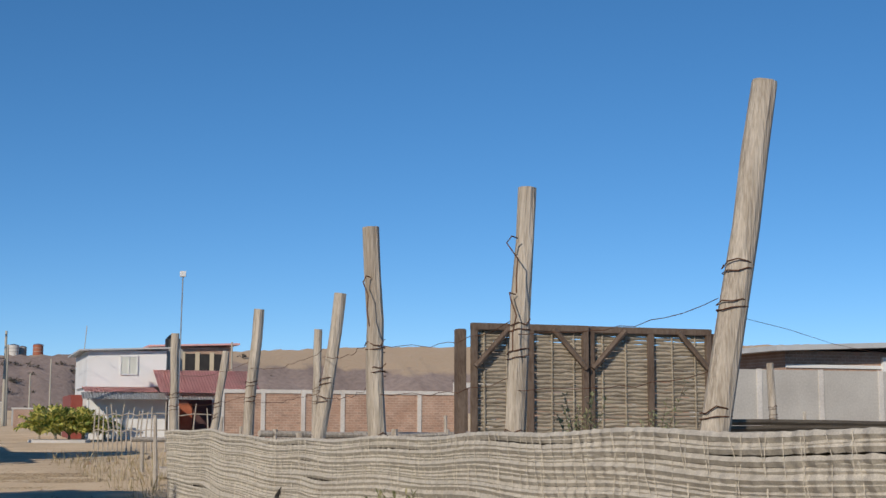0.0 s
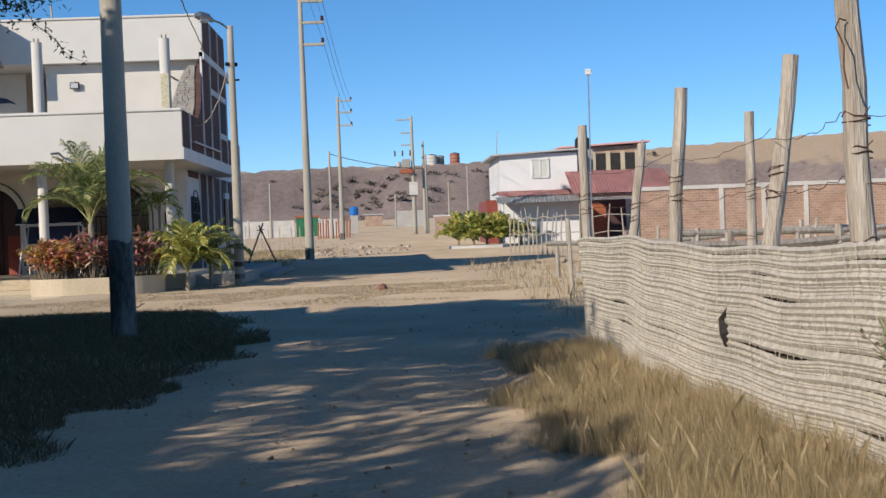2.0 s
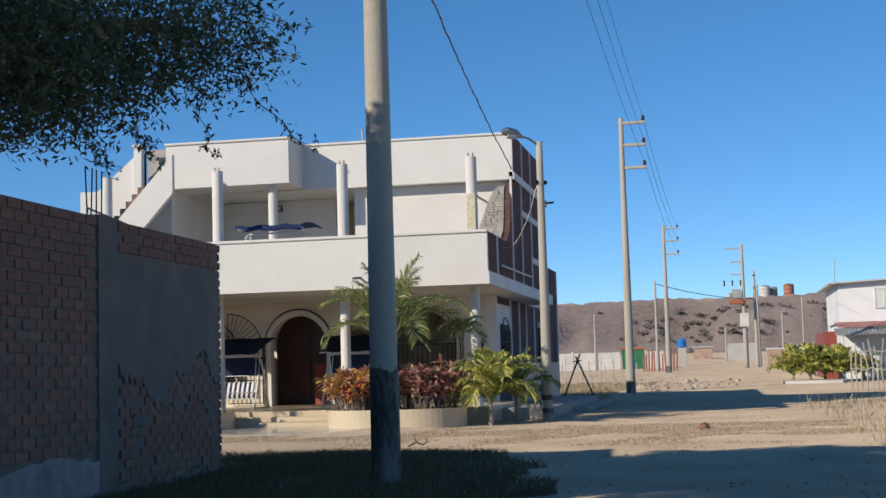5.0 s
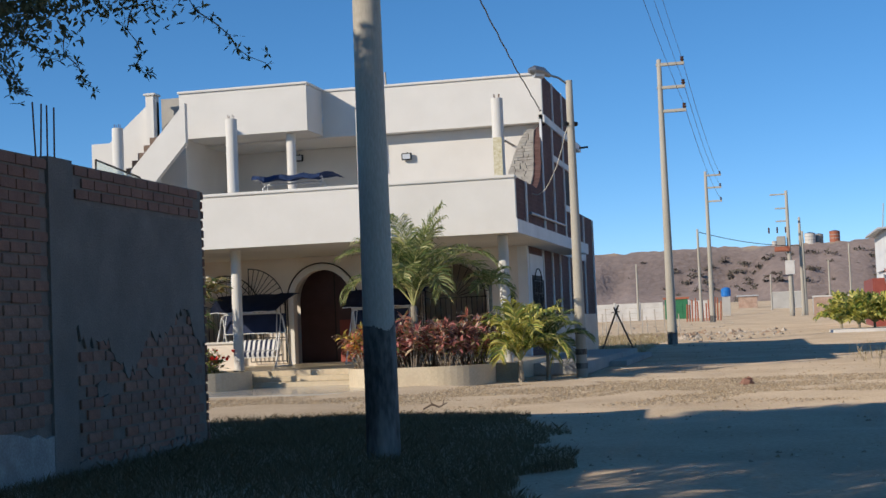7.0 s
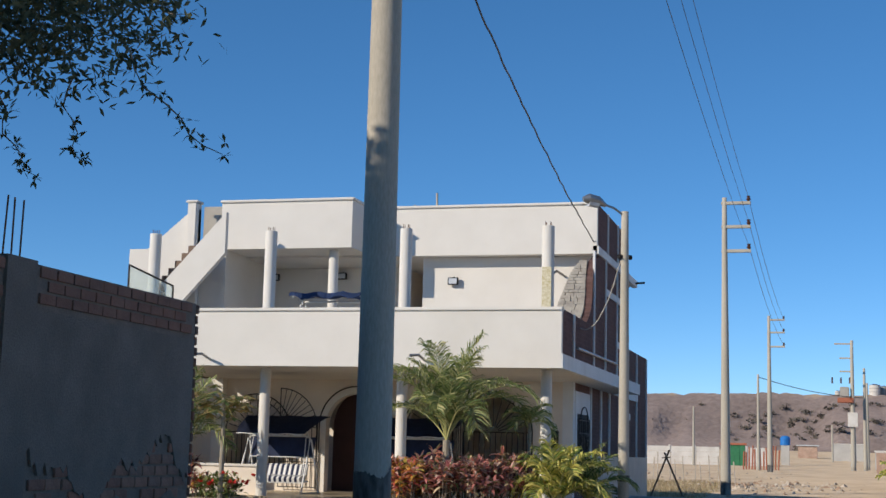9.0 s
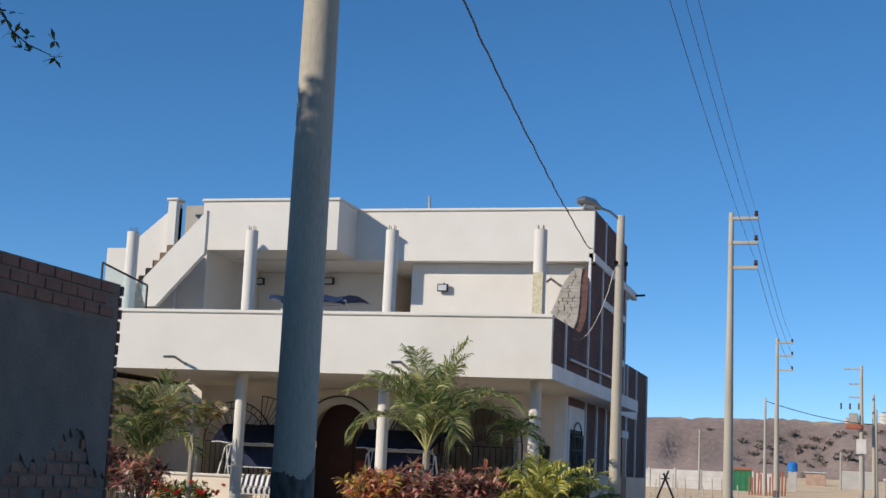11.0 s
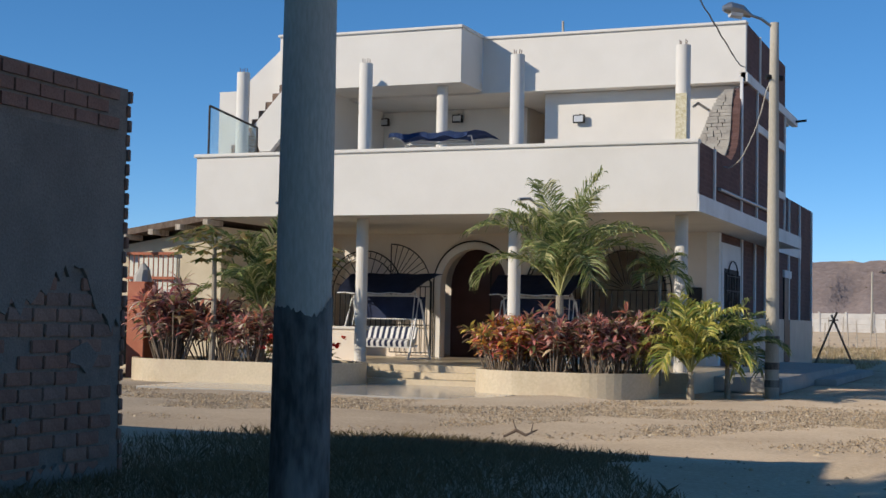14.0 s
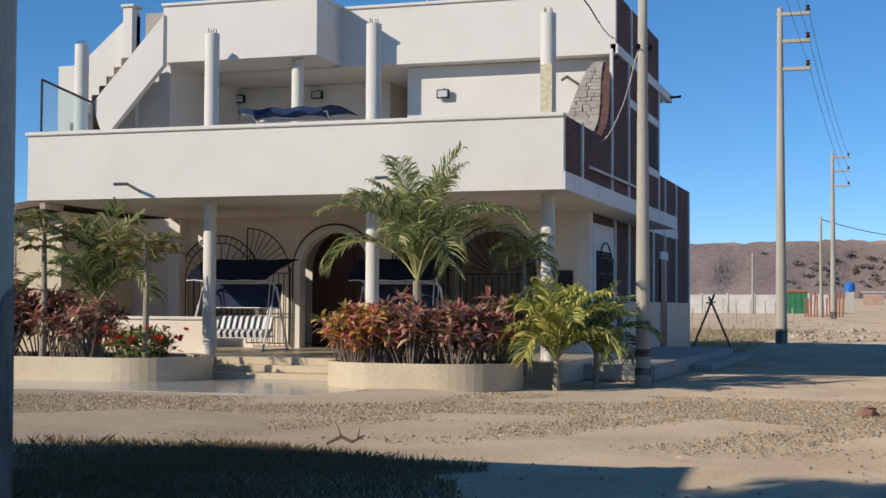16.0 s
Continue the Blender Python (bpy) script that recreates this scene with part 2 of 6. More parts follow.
    "bark": mat("bark", (0.16, 0.12, 0.09), (0.3, 0.24, 0.18), 0.95, 6, 40, 0.6, stretch=(1, 1, 0.4)),
    "palmtrunk": mat("palm_trunk", (0.25, 0.21, 0.16), (0.4, 0.35, 0.27), 0.9, 8, 40, 0.4),
    "palmrib": mat("palm_rib", (0.36, 0.36, 0.14), (0.5, 0.46, 0.2), 0.6, 5, 40, 0.05),
    "rubble": mat("rubble", (0.42, 0.36, 0.29), (0.62, 0.55, 0.46), 0.95, 3, 30, 0.2, island=((0.9, 0.85, 0.8), (0.7, 0.55, 0.45), (0.6, 0.58, 0.55), (1.0, 0.95, 0.9))),
    "stripe": mat("striped_cushion", (0.02, 0.025, 0.06), (0.03, 0.04, 0.09), 0.8, 5, 60, 0.1),
    "stone": mat("stone_cladding", (0.3, 0.27, 0.24), (0.5, 0.46, 0.4), 0.9, 5, 50, 0.3),
    "ceramic": mat("patterned_ceramic", (0.5, 0.42, 0.22), (0.75, 0.7, 0.55), 0.4, 18, 60, 0.05),
    "lens": mat("lamp_lens", (0.5, 0.52, 0.54), (0.6, 0.62, 0.64), 0.15, 3, 40, 0.0, spec=0.6),
    "insul": mat("brown_insulator", (0.07, 0.03, 0.02), (0.1, 0.05, 0.03), 0.2, 3, 40, 0.0),
    "curtain": mat("pale_curtain", (0.6, 0.62, 0.55), (0.72, 0.73, 0.66), 0.9, 2, 30, 0.1, stretch=(8, 1, 1)),
    "whitewash": mat("whitewashed_wall", (0.78, 0.77, 0.75), (0.86, 0.85, 0.83), 0.9, 1, 40, 0.08, dirt=(0.6, 0.56, 0.52), dscale=0.5),
    "panelwall": mat("concrete_panel_wall", (0.58, 0.54, 0.49), (0.74, 0.69, 0.63), 0.9, 0.8, 20, 0.1, dirt=(0.4, 0.34, 0.29)),
    "block": mat("grey_block_wall", (0.44, 0.41, 0.37), (0.56, 0.53, 0.48), 0.9, 0.8, 20, 0.15, dirt=(0.36, 0.33, 0.3)),
}


def bricked(name, c1, c2, mortar, axis, w=0.25, h=0.105, msize=0.012):
    """A brick-coursed material for far walls, laid along x or y."""
    m = mat(name, c1, c2, 0.92, 1.5, 25, 0.2)
    n, l = m.node_tree.nodes, m.node_tree.links
    p = n["Principled BSDF"]
    old = p.inputs["Base Color"].links[0].from_socket
    tc, sp, cb = n.new("ShaderNodeTexCoord"), n.new("ShaderNodeSeparateXYZ"), n.new("ShaderNodeCombineXYZ")
    l.new(tc.outputs["Object"], sp.inputs[0])
    l.new(sp.outputs[axis], cb.inputs[0]), l.new(sp.outputs["Z"], cb.inputs[1])
    br = n.new("ShaderNodeTexBrick")
    br.inputs["Scale"].default_value = 1.0
    br.inputs["Brick Width"].default_value, br.inputs["Row Height"].default_value, br.inputs["Mortar Size"].default_value = w, h, msize
    br.inputs["Color1"].default_value, br.inputs["Color2"].default_value, br.inputs["Mortar"].default_value = (0.82, 0.82, 0.82, 1), (1.1, 1.06, 1.03, 1), (*mortar, 1)
    l.new(cb.outputs[0], br.inputs["Vector"])
    k = n.new("ShaderNodeMix")
    k.data_type, k.blend_type = "RGBA", "MULTIPLY"
    k.inputs[0].default_value = 1.0
    l.new(old, k.inputs[6]), l.new(br.outputs["Color"], k.inputs[7])
    l.new(k.outputs[2], p.inputs["Base Color"])
    return m


M["dirt"].node_tree.nodes["Principled BSDF"].inputs["Diffuse Roughness"].default_value = 1.0
# paler soil towards the crest of the hillside, mostly to the east
hn, hl = M["hill"].node_tree.nodes, M["hill"].node_tree.links
hpb = hn["Principled BSDF"]
hpb.inputs["Diffuse Roughness"].default_value = 1.0
low_col = hpb.inputs["Base Color"].links[0].from_socket
htc, hsp, hno = hn.new("ShaderNodeTexCoord"), hn.new("ShaderNodeSeparateXYZ"), hn.new("ShaderNodeTexNoise")
hno.inputs["Scale"].default_value, hno.inputs["Detail"].default_value = 0.12, 8
hl.new(htc.outputs["Object"], hsp.inputs[0]), hl.new(htc.outputs["Object"], hno.inputs["Vector"])
e1, e2, e3, e4 = (hn.new("ShaderNodeMath") for _ in range(4))
e1.operation, e2.operation, e3.operation, e4.operation = "MULTIPLY_ADD", "MULTIPLY_ADD", "SUBTRACT", "MAXIMUM"
hl.new(hno.outputs["Fac"], e1.inputs[0])
e1.inputs[1].default_value = 7.0
hl.new(hsp.outputs["Z"], e1.inputs[2])
hl.new(hsp.outputs["X"], e4.inputs[0])
e4.inputs[1].default_value = 15.0
hl.new(e4.outputs[0], e2.inputs[0])
e2.inputs[1].default_value = 0.05
hl.new(e1.outputs[0], e2.inputs[2])
e3.inputs[1].default_value = 19.7
hl.new(e2.outputs[0], e3.inputs[0])
hcl = hn.new("ShaderNodeClamp")
hl.new(e3.outputs[0], hcl.inputs[0])
hmx = hn.new("ShaderNodeMix")
hmx.data_type = "RGBA"
hl.new(hcl.outputs[0], hmx.inputs[0]), hl.new(low_col, hmx.inputs[6])
hmx.inputs[7].default_value = (0.37, 0.285, 0.21, 1)
hl.new(hmx.outputs[2], hpb.inputs["Base Color"])
for nd in hn:
    if nd.type == "BUMP":
        nd.inputs["Distance"].default_value, nd.inputs["Strength"].default_value = 1.6, 0.35
M["farbrick"] = bricked("far_red_brick", (0.37, 0.225, 0.16), (0.53, 0.36, 0.27), (1.12, 1.25, 1.3), "X", 0.24, 0.095, 0.014)
M["brownbrick"] = bricked("brown_brick_cladding", (0.1, 0.054, 0.048), (0.155, 0.085, 0.072), (1.15, 1.2, 1.25), "Y")
glass = bpy.data.materials.new("window_glass")
glass.use_nodes = True
gp = glass.node_tree.nodes["Principled BSDF"]
gp.inputs["Base Color"].default_value = (0.75, 0.85, 0.85, 1)
gp.inputs["Roughness"].default_value, gp.inputs["Transmission Weight"].default_value, gp.inputs["IOR"].default_value = 0.05, 0.9, 1.2
M["glass"] = glass


# mesh helpers
def link(name, bm, material, parent=None, label="", smooth=False):
    me = bpy.data.meshes.new(name)
    bm.to_mesh(me)
    bm.free()
    me.materials.append(M[material])
    if smooth:
        me.polygons.foreach_set("use_smooth", [True] * len(me.polygons))
    ob = new(name, me)
    ob.parent = parent
    if label:
        ob["label"] = label
    return ob


def part(name, bm, material, parent, label="", smooth=False):
    return link(name, bm, material, parent, label, smooth)


def thing(name, label, category, at=(0, 0, 0), group="", kind=""):
    e = new(name)
    e.location = at
    e.empty_display_size = 0.2
    return tagged(e, label, category, group, kind)


def box(x0, x1, y0, y1, z0, z1, bevel=0.0, bm=None):
    own = bmesh.new()
    bmesh.ops.create_cube(own, size=1, matrix=Matrix.Translation(((x0 + x1) / 2, (y0 + y1) / 2, (z0 + z1) / 2)) @ Matrix.Diagonal((abs(x1 - x0), abs(y1 - y0), abs(z1 - z0), 1)))
    if bevel:
        bmesh.ops.bevel(own, geom=own.edges[:], offset=bevel, segments=2, affect="EDGES")
    if bm is None:
        return own
    me = bpy.data.meshes.new("tmp")
    own.to_mesh(me)
    own.free()
    bm.from_mesh(me)
    bpy.data.meshes.remove(me)
    return bm


def tube(pts, radii, seg=8, bm=None, caps=True, rough=0.0, rng=None):
    """A tube through pts with a radius at each."""
    bm = bm or bmesh.new()
    pts = [Vector(p) for p in pts]
    if not hasattr(radii, "__len__"):
        radii = [radii] * len(pts)
    rings = []
    for i, (p, r) in enumerate(zip(pts, radii)):
        d = (pts[min(i + 1, len(pts) - 1)] - pts[max(i - 1, 0)]).normalized()
        u = d.cross(Vector((0, 0, 1)) if abs(d.z) < 0.9 else Vector((0, 1, 0))).normalized()
        v = d.cross(u)
        ring = []
        for k in range(seg):
            a = 2 * math.pi * k / seg
            rr = r * (1 + (rng.uniform(-rough, rough) if rng else 0))
            ring.append(bm.verts.new(p + u * (math.cos(a) * rr) + v * (math.sin(a) * rr)))
        rings.append(ring)
    for a, b in zip(rings, rings[1:]):
        for k in range(seg):
            bm.faces.new((a[k], a[(k + 1) % seg], b[(k + 1) % seg], b[k]))
    if caps:
        bm.faces.new(rings[0][::-1])
        bm.faces.new(rings[-1])
    return bm


def prism(outline, y0, y1, axis="y"):
    """A plate of the given outline (pairs) between two depths along an axis."""
    bm = bmesh.new()
    def put(a, b, d):
        return {"y": (a, d, b), "x": (d, a, b), "z": (a, b, d)}[axis]
    f = [bm.verts.new(put(a, b, y0)) for a, b in outline]
    g = [bm.verts.new(put(a, b, y1)) for a, b in outline]
    bm.faces.new(f), bm.faces.new(g[::-1])
    for i in range(len(f)):
        j = (i + 1) % len(f)
        bm.faces.new((f[i], g[i], g[j], f[j]))
    bmesh.ops.recalc_face_normals(bm, faces=bm.faces[:])
    return bm


def raw(name, verts, faces, material, parent=None, label="", smooth=False):
    me = bpy.data.meshes.new(name)
    me.from_pydata(verts if isinstance(verts, list) else verts.tolist(), [], faces if isinstance(faces, list) else faces.tolist())
    me.materials.append(M[material])
    if smooth:
        me.polygons.foreach_set("use_smooth", [True] * len(me.polygons))
    ob = new(name, me)
    ob.parent = parent
    if label:
        ob["label"] = label
    return ob


def arch_outline(cx, r, z0, zc, n=14):
    pts = [(cx - r, z0)] + [(cx - r * math.cos(math.pi * k / n), zc + r * math.sin(math.pi * k / n)) for k in range(n + 1)] + [(cx + r, z0)]
    return pts


def arched_wall(x0, x1, z0, z1, holes, y0, y1):
    """A wall plate between x0 and x1 with arched holes (cx, r, sill, spring), built in columns."""
    bm = bmesh.new()
    n = 14
    def quad(a, b, c, d):
        vs = []
        for y in (y0, y1):
            vs.append([bm.verts.new((p[0], y, p[1])) for p in (a, b, c, d)])
        bm.faces.new(vs[0]), bm.faces.new(vs[1][::-1])
        for i in range(4):
            j = (i + 1) % 4
            bm.faces.new((vs[0][i], vs[1][i], vs[1][j], vs[0][j]))
    x = x0
    for cx, r, sill, zc in sorted(holes):
        quad((x, z0), (cx - r, z0), (cx - r, z1), (x, z1))
        if sill > z0:
            quad((cx - r, z0), (cx + r, z0), (cx + r, sill), (cx - r, sill))
        for k in range(n):
            a, b = math.pi * k / n, math.pi * (k + 1) / n
            xa, za = cx - r * math.cos(a), zc + r * math.sin(a)
            xb, zb = cx - r * math.cos(b), zc + r * math.sin(b)
            quad((xa, za), (xb, zb), (xb, z1), (xa, z1))
        x = cx + r
    quad((x, z0), (x1, z0), (x1, z1), (x, z1))
    bmesh.ops.remove_doubles(bm, verts=bm.verts[:], dist=1e-4)
    bmesh.ops.recalc_face_normals(bm, faces=bm.faces[:])
    return bm


# ground, one sheet to the horizon
def ground_z(x, y):
    z = np.interp(y, [-60, 45, 62, 98, 135, 260, 300, 1500], [0, 0, 0.3, 0.62, 0.85, 3.0, 4.0, 4.5])
    bank = 0.22 * np.clip((x - 0.9) / 0.8, 0, 1) * np.clip((2.6 - y) / 1.2, 0, 1) * np.clip((y + 30) / 5, 0, 1)
    left = 0.08 * np.clip((-2.0 - x) / 1.0, 0, 1) * np.clip((13.0 - y) / 2, 0, 1)
    return z + bank + left


def steps(spans):
    out = []
    for a, b, s in spans:
        out += list(np.arange(a, b, s))
    return np.array(out + [spans[-1][1]])


gx = steps([(-1500, -100, 100), (-100, -22, 6), (-22, -8, 0.5), (-8, 5, 0.14), (5, 24, 0.6), (24, 120, 8), (120, 1500, 115)])
gy = steps([(-1500, -60, 120), (-60, -14, 3), (-14, 26, 0.16), (26, 60, 0.6), (60, 140, 3), (140, 300, 16), (300, 1500, 120)])
GX, GY = np.meshgrid(gx, gy)
GZ = ground_z(GX, GY)
rn = np.random.RandomState(4)
fade = np.exp(-((GX / 25) ** 2)) * np.exp(-(((GY - 8) / 45) ** 2))
fade *= np.where(((GX < -2.0) & (GY < 14)) | ((GX > 0.9) & (GX < 2.4) & (GY < 3)), 0.2, 1.0)     # flat under the grass
for k in range(26):
    fx, fy, ph = rn.normal(0, 1.6), rn.normal(0, 1.1), rn.uniform(0, 6.28)
    GZ += fade * 0.006 * np.sin(GX * fx + GY * fy + ph)
GZ += fade * rn.normal(0, 0.004, GZ.shape)
# wheel ruts near the corner of the plot
for off in (0.0, 0.32, 0.62):
    rut = np.exp(-(((GX + 1.3 - off * 0.5 - 0.28 * (GY - 22.5)) / 0.12) ** 2)) * np.exp(-(((GY - 23 - off) / 1.1) ** 2))
    GZ -= 0.05 * rut
nx, ny = len(gx), len(gy)
idx = np.arange(nx * ny).reshape(ny, nx)
quads = np.stack([idx[:-1, :-1], idx[:-1, 1:], idx[1:, 1:], idx[1:, :-1]], -1).reshape(-1, 4)
ground = raw("ground", np.stack([GX, GY, GZ], -1).reshape(-1, 3), quads, "dirt", smooth=True)
tagged(ground, "dusty packed dirt road and open ground", "ground", kind="structure")


def gz(x, y):
    return float(ground_z(np.array(x), np.array(y)))


# escarpment behind the town
hx = np.linspace(-420, 700, 900)
hs = np.linspace(0, 1, 30)
HX, HS = np.meshgrid(hx, hs)
crest = np.interp(hx, [-420, -33, -14, 5, 23, 61, 94, 200, 700], [14, 15.2, 15.6, 15.2, 15.8, 17.2, 18.6, 21, 26])
foot = 268 - 0.05 * np.abs(hx)
gully = np.zeros_like(HX)
for k in range(44):
    f, ph = (rn.uniform(0.04, 0.5) if k < 28 else rn.uniform(0.7, 1.8)), rn.uniform(0, 6.28)
    gully += np.sin(hx * f + ph + 1.5 * np.sin(hx * f * 0.37 + ph))[None] / (1 + 5 * f) * 0.55
HY = foot[None] + HS * 36 + gully * 1.6 * np.sin(np.pi * np.clip(HS * 1.1, 0, 1))
HZ = 3.2 + (crest[None] - 3.2) * (HS ** 1.15) - gully * 0.25 * np.sin(np.pi * HS) + rn.normal(0, 0.15, HX.shape)
HZ += 0.25 * np.sin(HX * 0.9 + 3 * HS) * np.sin(np.pi * HS)
HZ[0] = 1.5
top = np.stack([hx, np.full_like(hx, 420), crest + 0.4 * rn.normal(0, 1, len(hx))], -1)
back = np.stack([hx, np.full_like(hx, 900), crest + 1], -1)
hv = np.concatenate([np.stack([HX, HY, HZ], -1).reshape(-1, 3), top, back])
rows = len(hs) + 2
hid = np.arange(rows * len(hx)).reshape(rows, len(hx))
hq = np.stack([hid[:-1, :-1], hid[:-1, 1:], hid[1:, 1:], hid[1:, :-1]], -1).reshape(-1, 4)
hill = raw("hillside", hv, hq, "hill", smooth=True)
tagged(hill, "bare eroded grey-brown escarpment with a paler crest", "hillside", kind="structure")


def clumps(name, places, material, label, category, leaves=14, spread=1.0, seed=1):
    """Many low clumps of small leaf triangles in one object."""
    r = np.random.RandomState(seed)
    P = np.array(places, float)
    c = np.repeat(P[:, :3], leaves, 0)
    s = np.repeat(P[:, 3], leaves)[:, None]
    d = r.normal(0, 1, c.shape) * (0.5, 0.5, 0.28) * s * spread
    d[:, 2] = np.abs(d[:, 2])
    o = c + d
    tri = o[:, None, :] + r.normal(0, 0.3, (len(o), 3, 3)) * s[:, None]
    ob = raw(name, tri.reshape(-1, 3), np.arange(len(o) * 3).reshape(-1, 3), material)
    return tagged(ob, label, category, kind="stuff")


pl = []
for k in range(230):
    i, j = rn.randint(len(hs) - 3), rn.randint(150, 800)
    pl.append((HX[i, j] + rn.uniform(-2, 2), HY[i, j] - 0.4, HZ[i, j] + 0.1, rn.choice([0.25, 0.5, 0.9], p=[0.7, 0.22, 0.08])))
for k in range(90):      # denser scrub in the gullies behind the road's end
    i, j = rn.randint(8, 24), int(np.interp(rn.uniform(-20, 45), hx, np.arange(len(hx))))
    pl.append((HX[i, j], HY[i, j] - 0.4, HZ[i, j] + 0.1, rn.uniform(0.5, 1.1)))
clumps("hill_scrub", pl, "shrub", "dark low desert scrub on the slope", "scrub", 26, 1.0, 3)

# tanks and sheds on the crest
def water_tank(x, y, z, r, h, material, label):
    t = thing("storage_tank", label, "tank", (x, y, z), "tanks on the crest")
    part("shell", tube([(0, 0, -0.6), (0, 0, h)], r, 18), material, t)
    part("roof", tube([(0, 0, h), (0, 0, h + 0.25 * r)], [r * 1.02, 0.12 * r], 18), "steel", t)
    for k in (0.33, 0.66):
        part("hoop", tube([(0, 0, h * k), (0, 0, h * k + 0.12)], r * 1.02, 18), "concrete", t)
    return t


water_tank(9.3, 304, 15.3, 1.15, 2.2, "panelwall", "pale grey cylindrical storage tank on the crest")
water_tank(11.2, 306, 15.3, 0.9, 2.0, "concrete", "grey cylindrical storage tank on the crest")
water_tank(14.4, 304, 15.4, 1.1, 2.3, "rustred", "rust-red cylindrical storage tank on the crest")
water_tank(1.8, 304, 15.0, 0.55, 1.2, "panelwall", "small pale storage tank on the crest")
water_tank(3.6, 304, 15.0, 0.6, 1.3, "panelwall", "small pale storage tank on the crest")

# ---------------------------------------------------------------- main building
FX, FY = -5.11, 24.24            # slab corner
house = thing("corner_house", "cream two-storey corner house with a deep balcony and brown brick side", "house", (-10, 27, 0))


def hp(name, bm, material, label="", parent=None, smooth=False):
    ob = part(name, bm, material, parent or house, label, smooth)
    if parent is None:
        ob.matrix_parent_inverse = Matrix.Translation((10, -27, 0))
    return ob


PORCH = 0.37
hp("porch_floor", box(-15.3, -5.2, 24.45, 29.85, 0.0, PORCH), "marble", "raised beige tiled porch floor")
hp("lower_step", box(-11.3, -8.6, 23.7, 24.45, 0.0, 0.13, 0.015), "marble")
hp("upper_step", box(-11.3, -8.6, 24.1, 24.46, 0.12, 0.25, 0.015), "marble")
hp("side_plinth", box(-5.86, -3.95, 26.2, 38.5, 0.0, 0.28, 0.02), "concrete", "grey concrete side kerb platform")
hp("side_plinth_step", box(-3.95, -3.5, 30.5, 38.5, 0.0, 0.14, 0.02), "concrete")
# ground floor walls
YW = 29.85
holes = [(-14.13, 0.8, 1.0, 1.83), (-11.4, 0.8, PORCH, 2.05), (-9.35, 0.72, 1.0, 2.05), (-7.85, 0.9, 0.75, 1.95)]
hp("front_wall", arched_wall(-16.3, -5.86, 0.0, 3.2, holes, YW, YW + 0.25), "cream", "cream plastered wall with arched openings")
hp("end_pier", box(-15.25, -14.97, 29.55, YW, 0.0, 3.197), "white")
hp("rear_interior", box(-16.0, -6.2, 33.5, 33.7, 0.0, 3.2), "cream", "dim cream interior wall")
hp("interior_floor", box(-16.0, -6.2, YW + 0.25, 33.5, 0.0, PORCH - 0.01), "basetile")
hp("back_mass", box(-16.0, -6.2, 33.7, 43.9, 0.0, 4.6), "cream")
# balcony slab with its parapet
hp("balcony_slab", box(-15.24, FX, FY, 36.4, 3.2, 3.48), "white")
hp("balcony_front", box(-15.24, FX, FY - 0.004, FY + 0.14, 3.19, 4.38), "white", "smooth white balcony parapet")
hp("balcony_coping", box(-15.29, FX + 0.02, FY - 0.05, FY + 0.19, 4.38, 4.45, 0.012), "white")
hp("side_band", box(FX - 0.1, FX + 0.03, FY, 36.4, 3.19, 3.49), "trim", "white painted slab edge")
# balcony side: low brick parapet, then the sweeping brick wall
hp("side_parapet", box(FX - 0.14, FX, FY + 0.15, 27.3, 3.49, 4.42), "brownbrick", "brown brick side parapet")
sweep = [(27.3, 3.49), (33.85, 3.49), (33.85, 6.2), (29.0, 6.2), (28.85, 6.1), (28.6, 6.05), (28.35, 5.95), (28.2, 5.75), (28.1, 5.45), (28.05, 5.1), (27.9, 4.8), (27.65, 4.6), (27.3, 4.43)]
hp("upper_side_wall", prism(sweep, FX - 0.16, FX, "x"), "brownbrick", "dark brown brick side wall with a swept edge")
# stone facing of the swept edge, laid in thin uneven courses on a curved buttress
rs = random.Random(19)
for k in range(22):
    z = 4.4 + k * 0.072
    yy = np.interp(z, [4.4, 4.6, 4.8, 5.1, 5.45, 5.75, 5.95], [27.25, 27.62, 27.88, 28.02, 28.07, 28.17, 28.3])
    wide = np.interp(z, [4.4, 4.9, 5.3, 5.7, 5.98], [0.62, 0.58, 0.45, 0.3, 0.12])
    xx = FX - 0.163
    while xx > FX - 0.163 - wide:
        w = rs.uniform(0.12, 0.3)
        x0 = max(xx - w, FX - 0.163 - wide - 0.05)
        hp("cladding_stone", box(x0 + 0.008, xx, yy + rs.uniform(-0.02, 0.02), yy + 0.22, z, z + 0.066, 0.006), rs.choice(["stone", "stone", "concrete"]))
        xx -= w
for y in (25.6, 28.25, 30.0, 31.9, 33.75):
    hp("side_strip", box(FX - 0.02, FX + 0.035, y - 0.05, y + 0.05, 3.49, 4.42 if y < 27 else 6.2), "trim")
for y0, y1, z in ((30.05, 33.7, 5.35), (31.95, 33.7, 4.2)):
    hp("side_rail_band", box(FX - 0.02, FX + 0.03, y0, y1, z, z + 0.16), "trim")
hp("side_window", box(FX - 0.02, FX + 0.012, 32.1, 33.6, 4.4, 5.3), "dark", "dark side window opening")
hp("upper_slab", box(-14.3, FX - 0.16, 28.85, 35.55, 6.2, 6.36), "white")
hp("upper_slab_edge", box(FX - 0.1, FX + 0.04, 28.69, 35.6, 6.19, 6.38), "trim")
hp("upper_side_parapet", box(FX - 0.14, FX, 28.84, 33.85, 6.38, 7.4), "brownbrick")
for y in (30.3, 32.0):
    hp("side_strip", box(FX - 0.02, FX + 0.035, y - 0.04, y + 0.04, 6.38, 7.4), "trim")
hp("upper_front_parapet", box(-10.84, FX, 28.69, 28.83, 6.195, 7.38), "white")
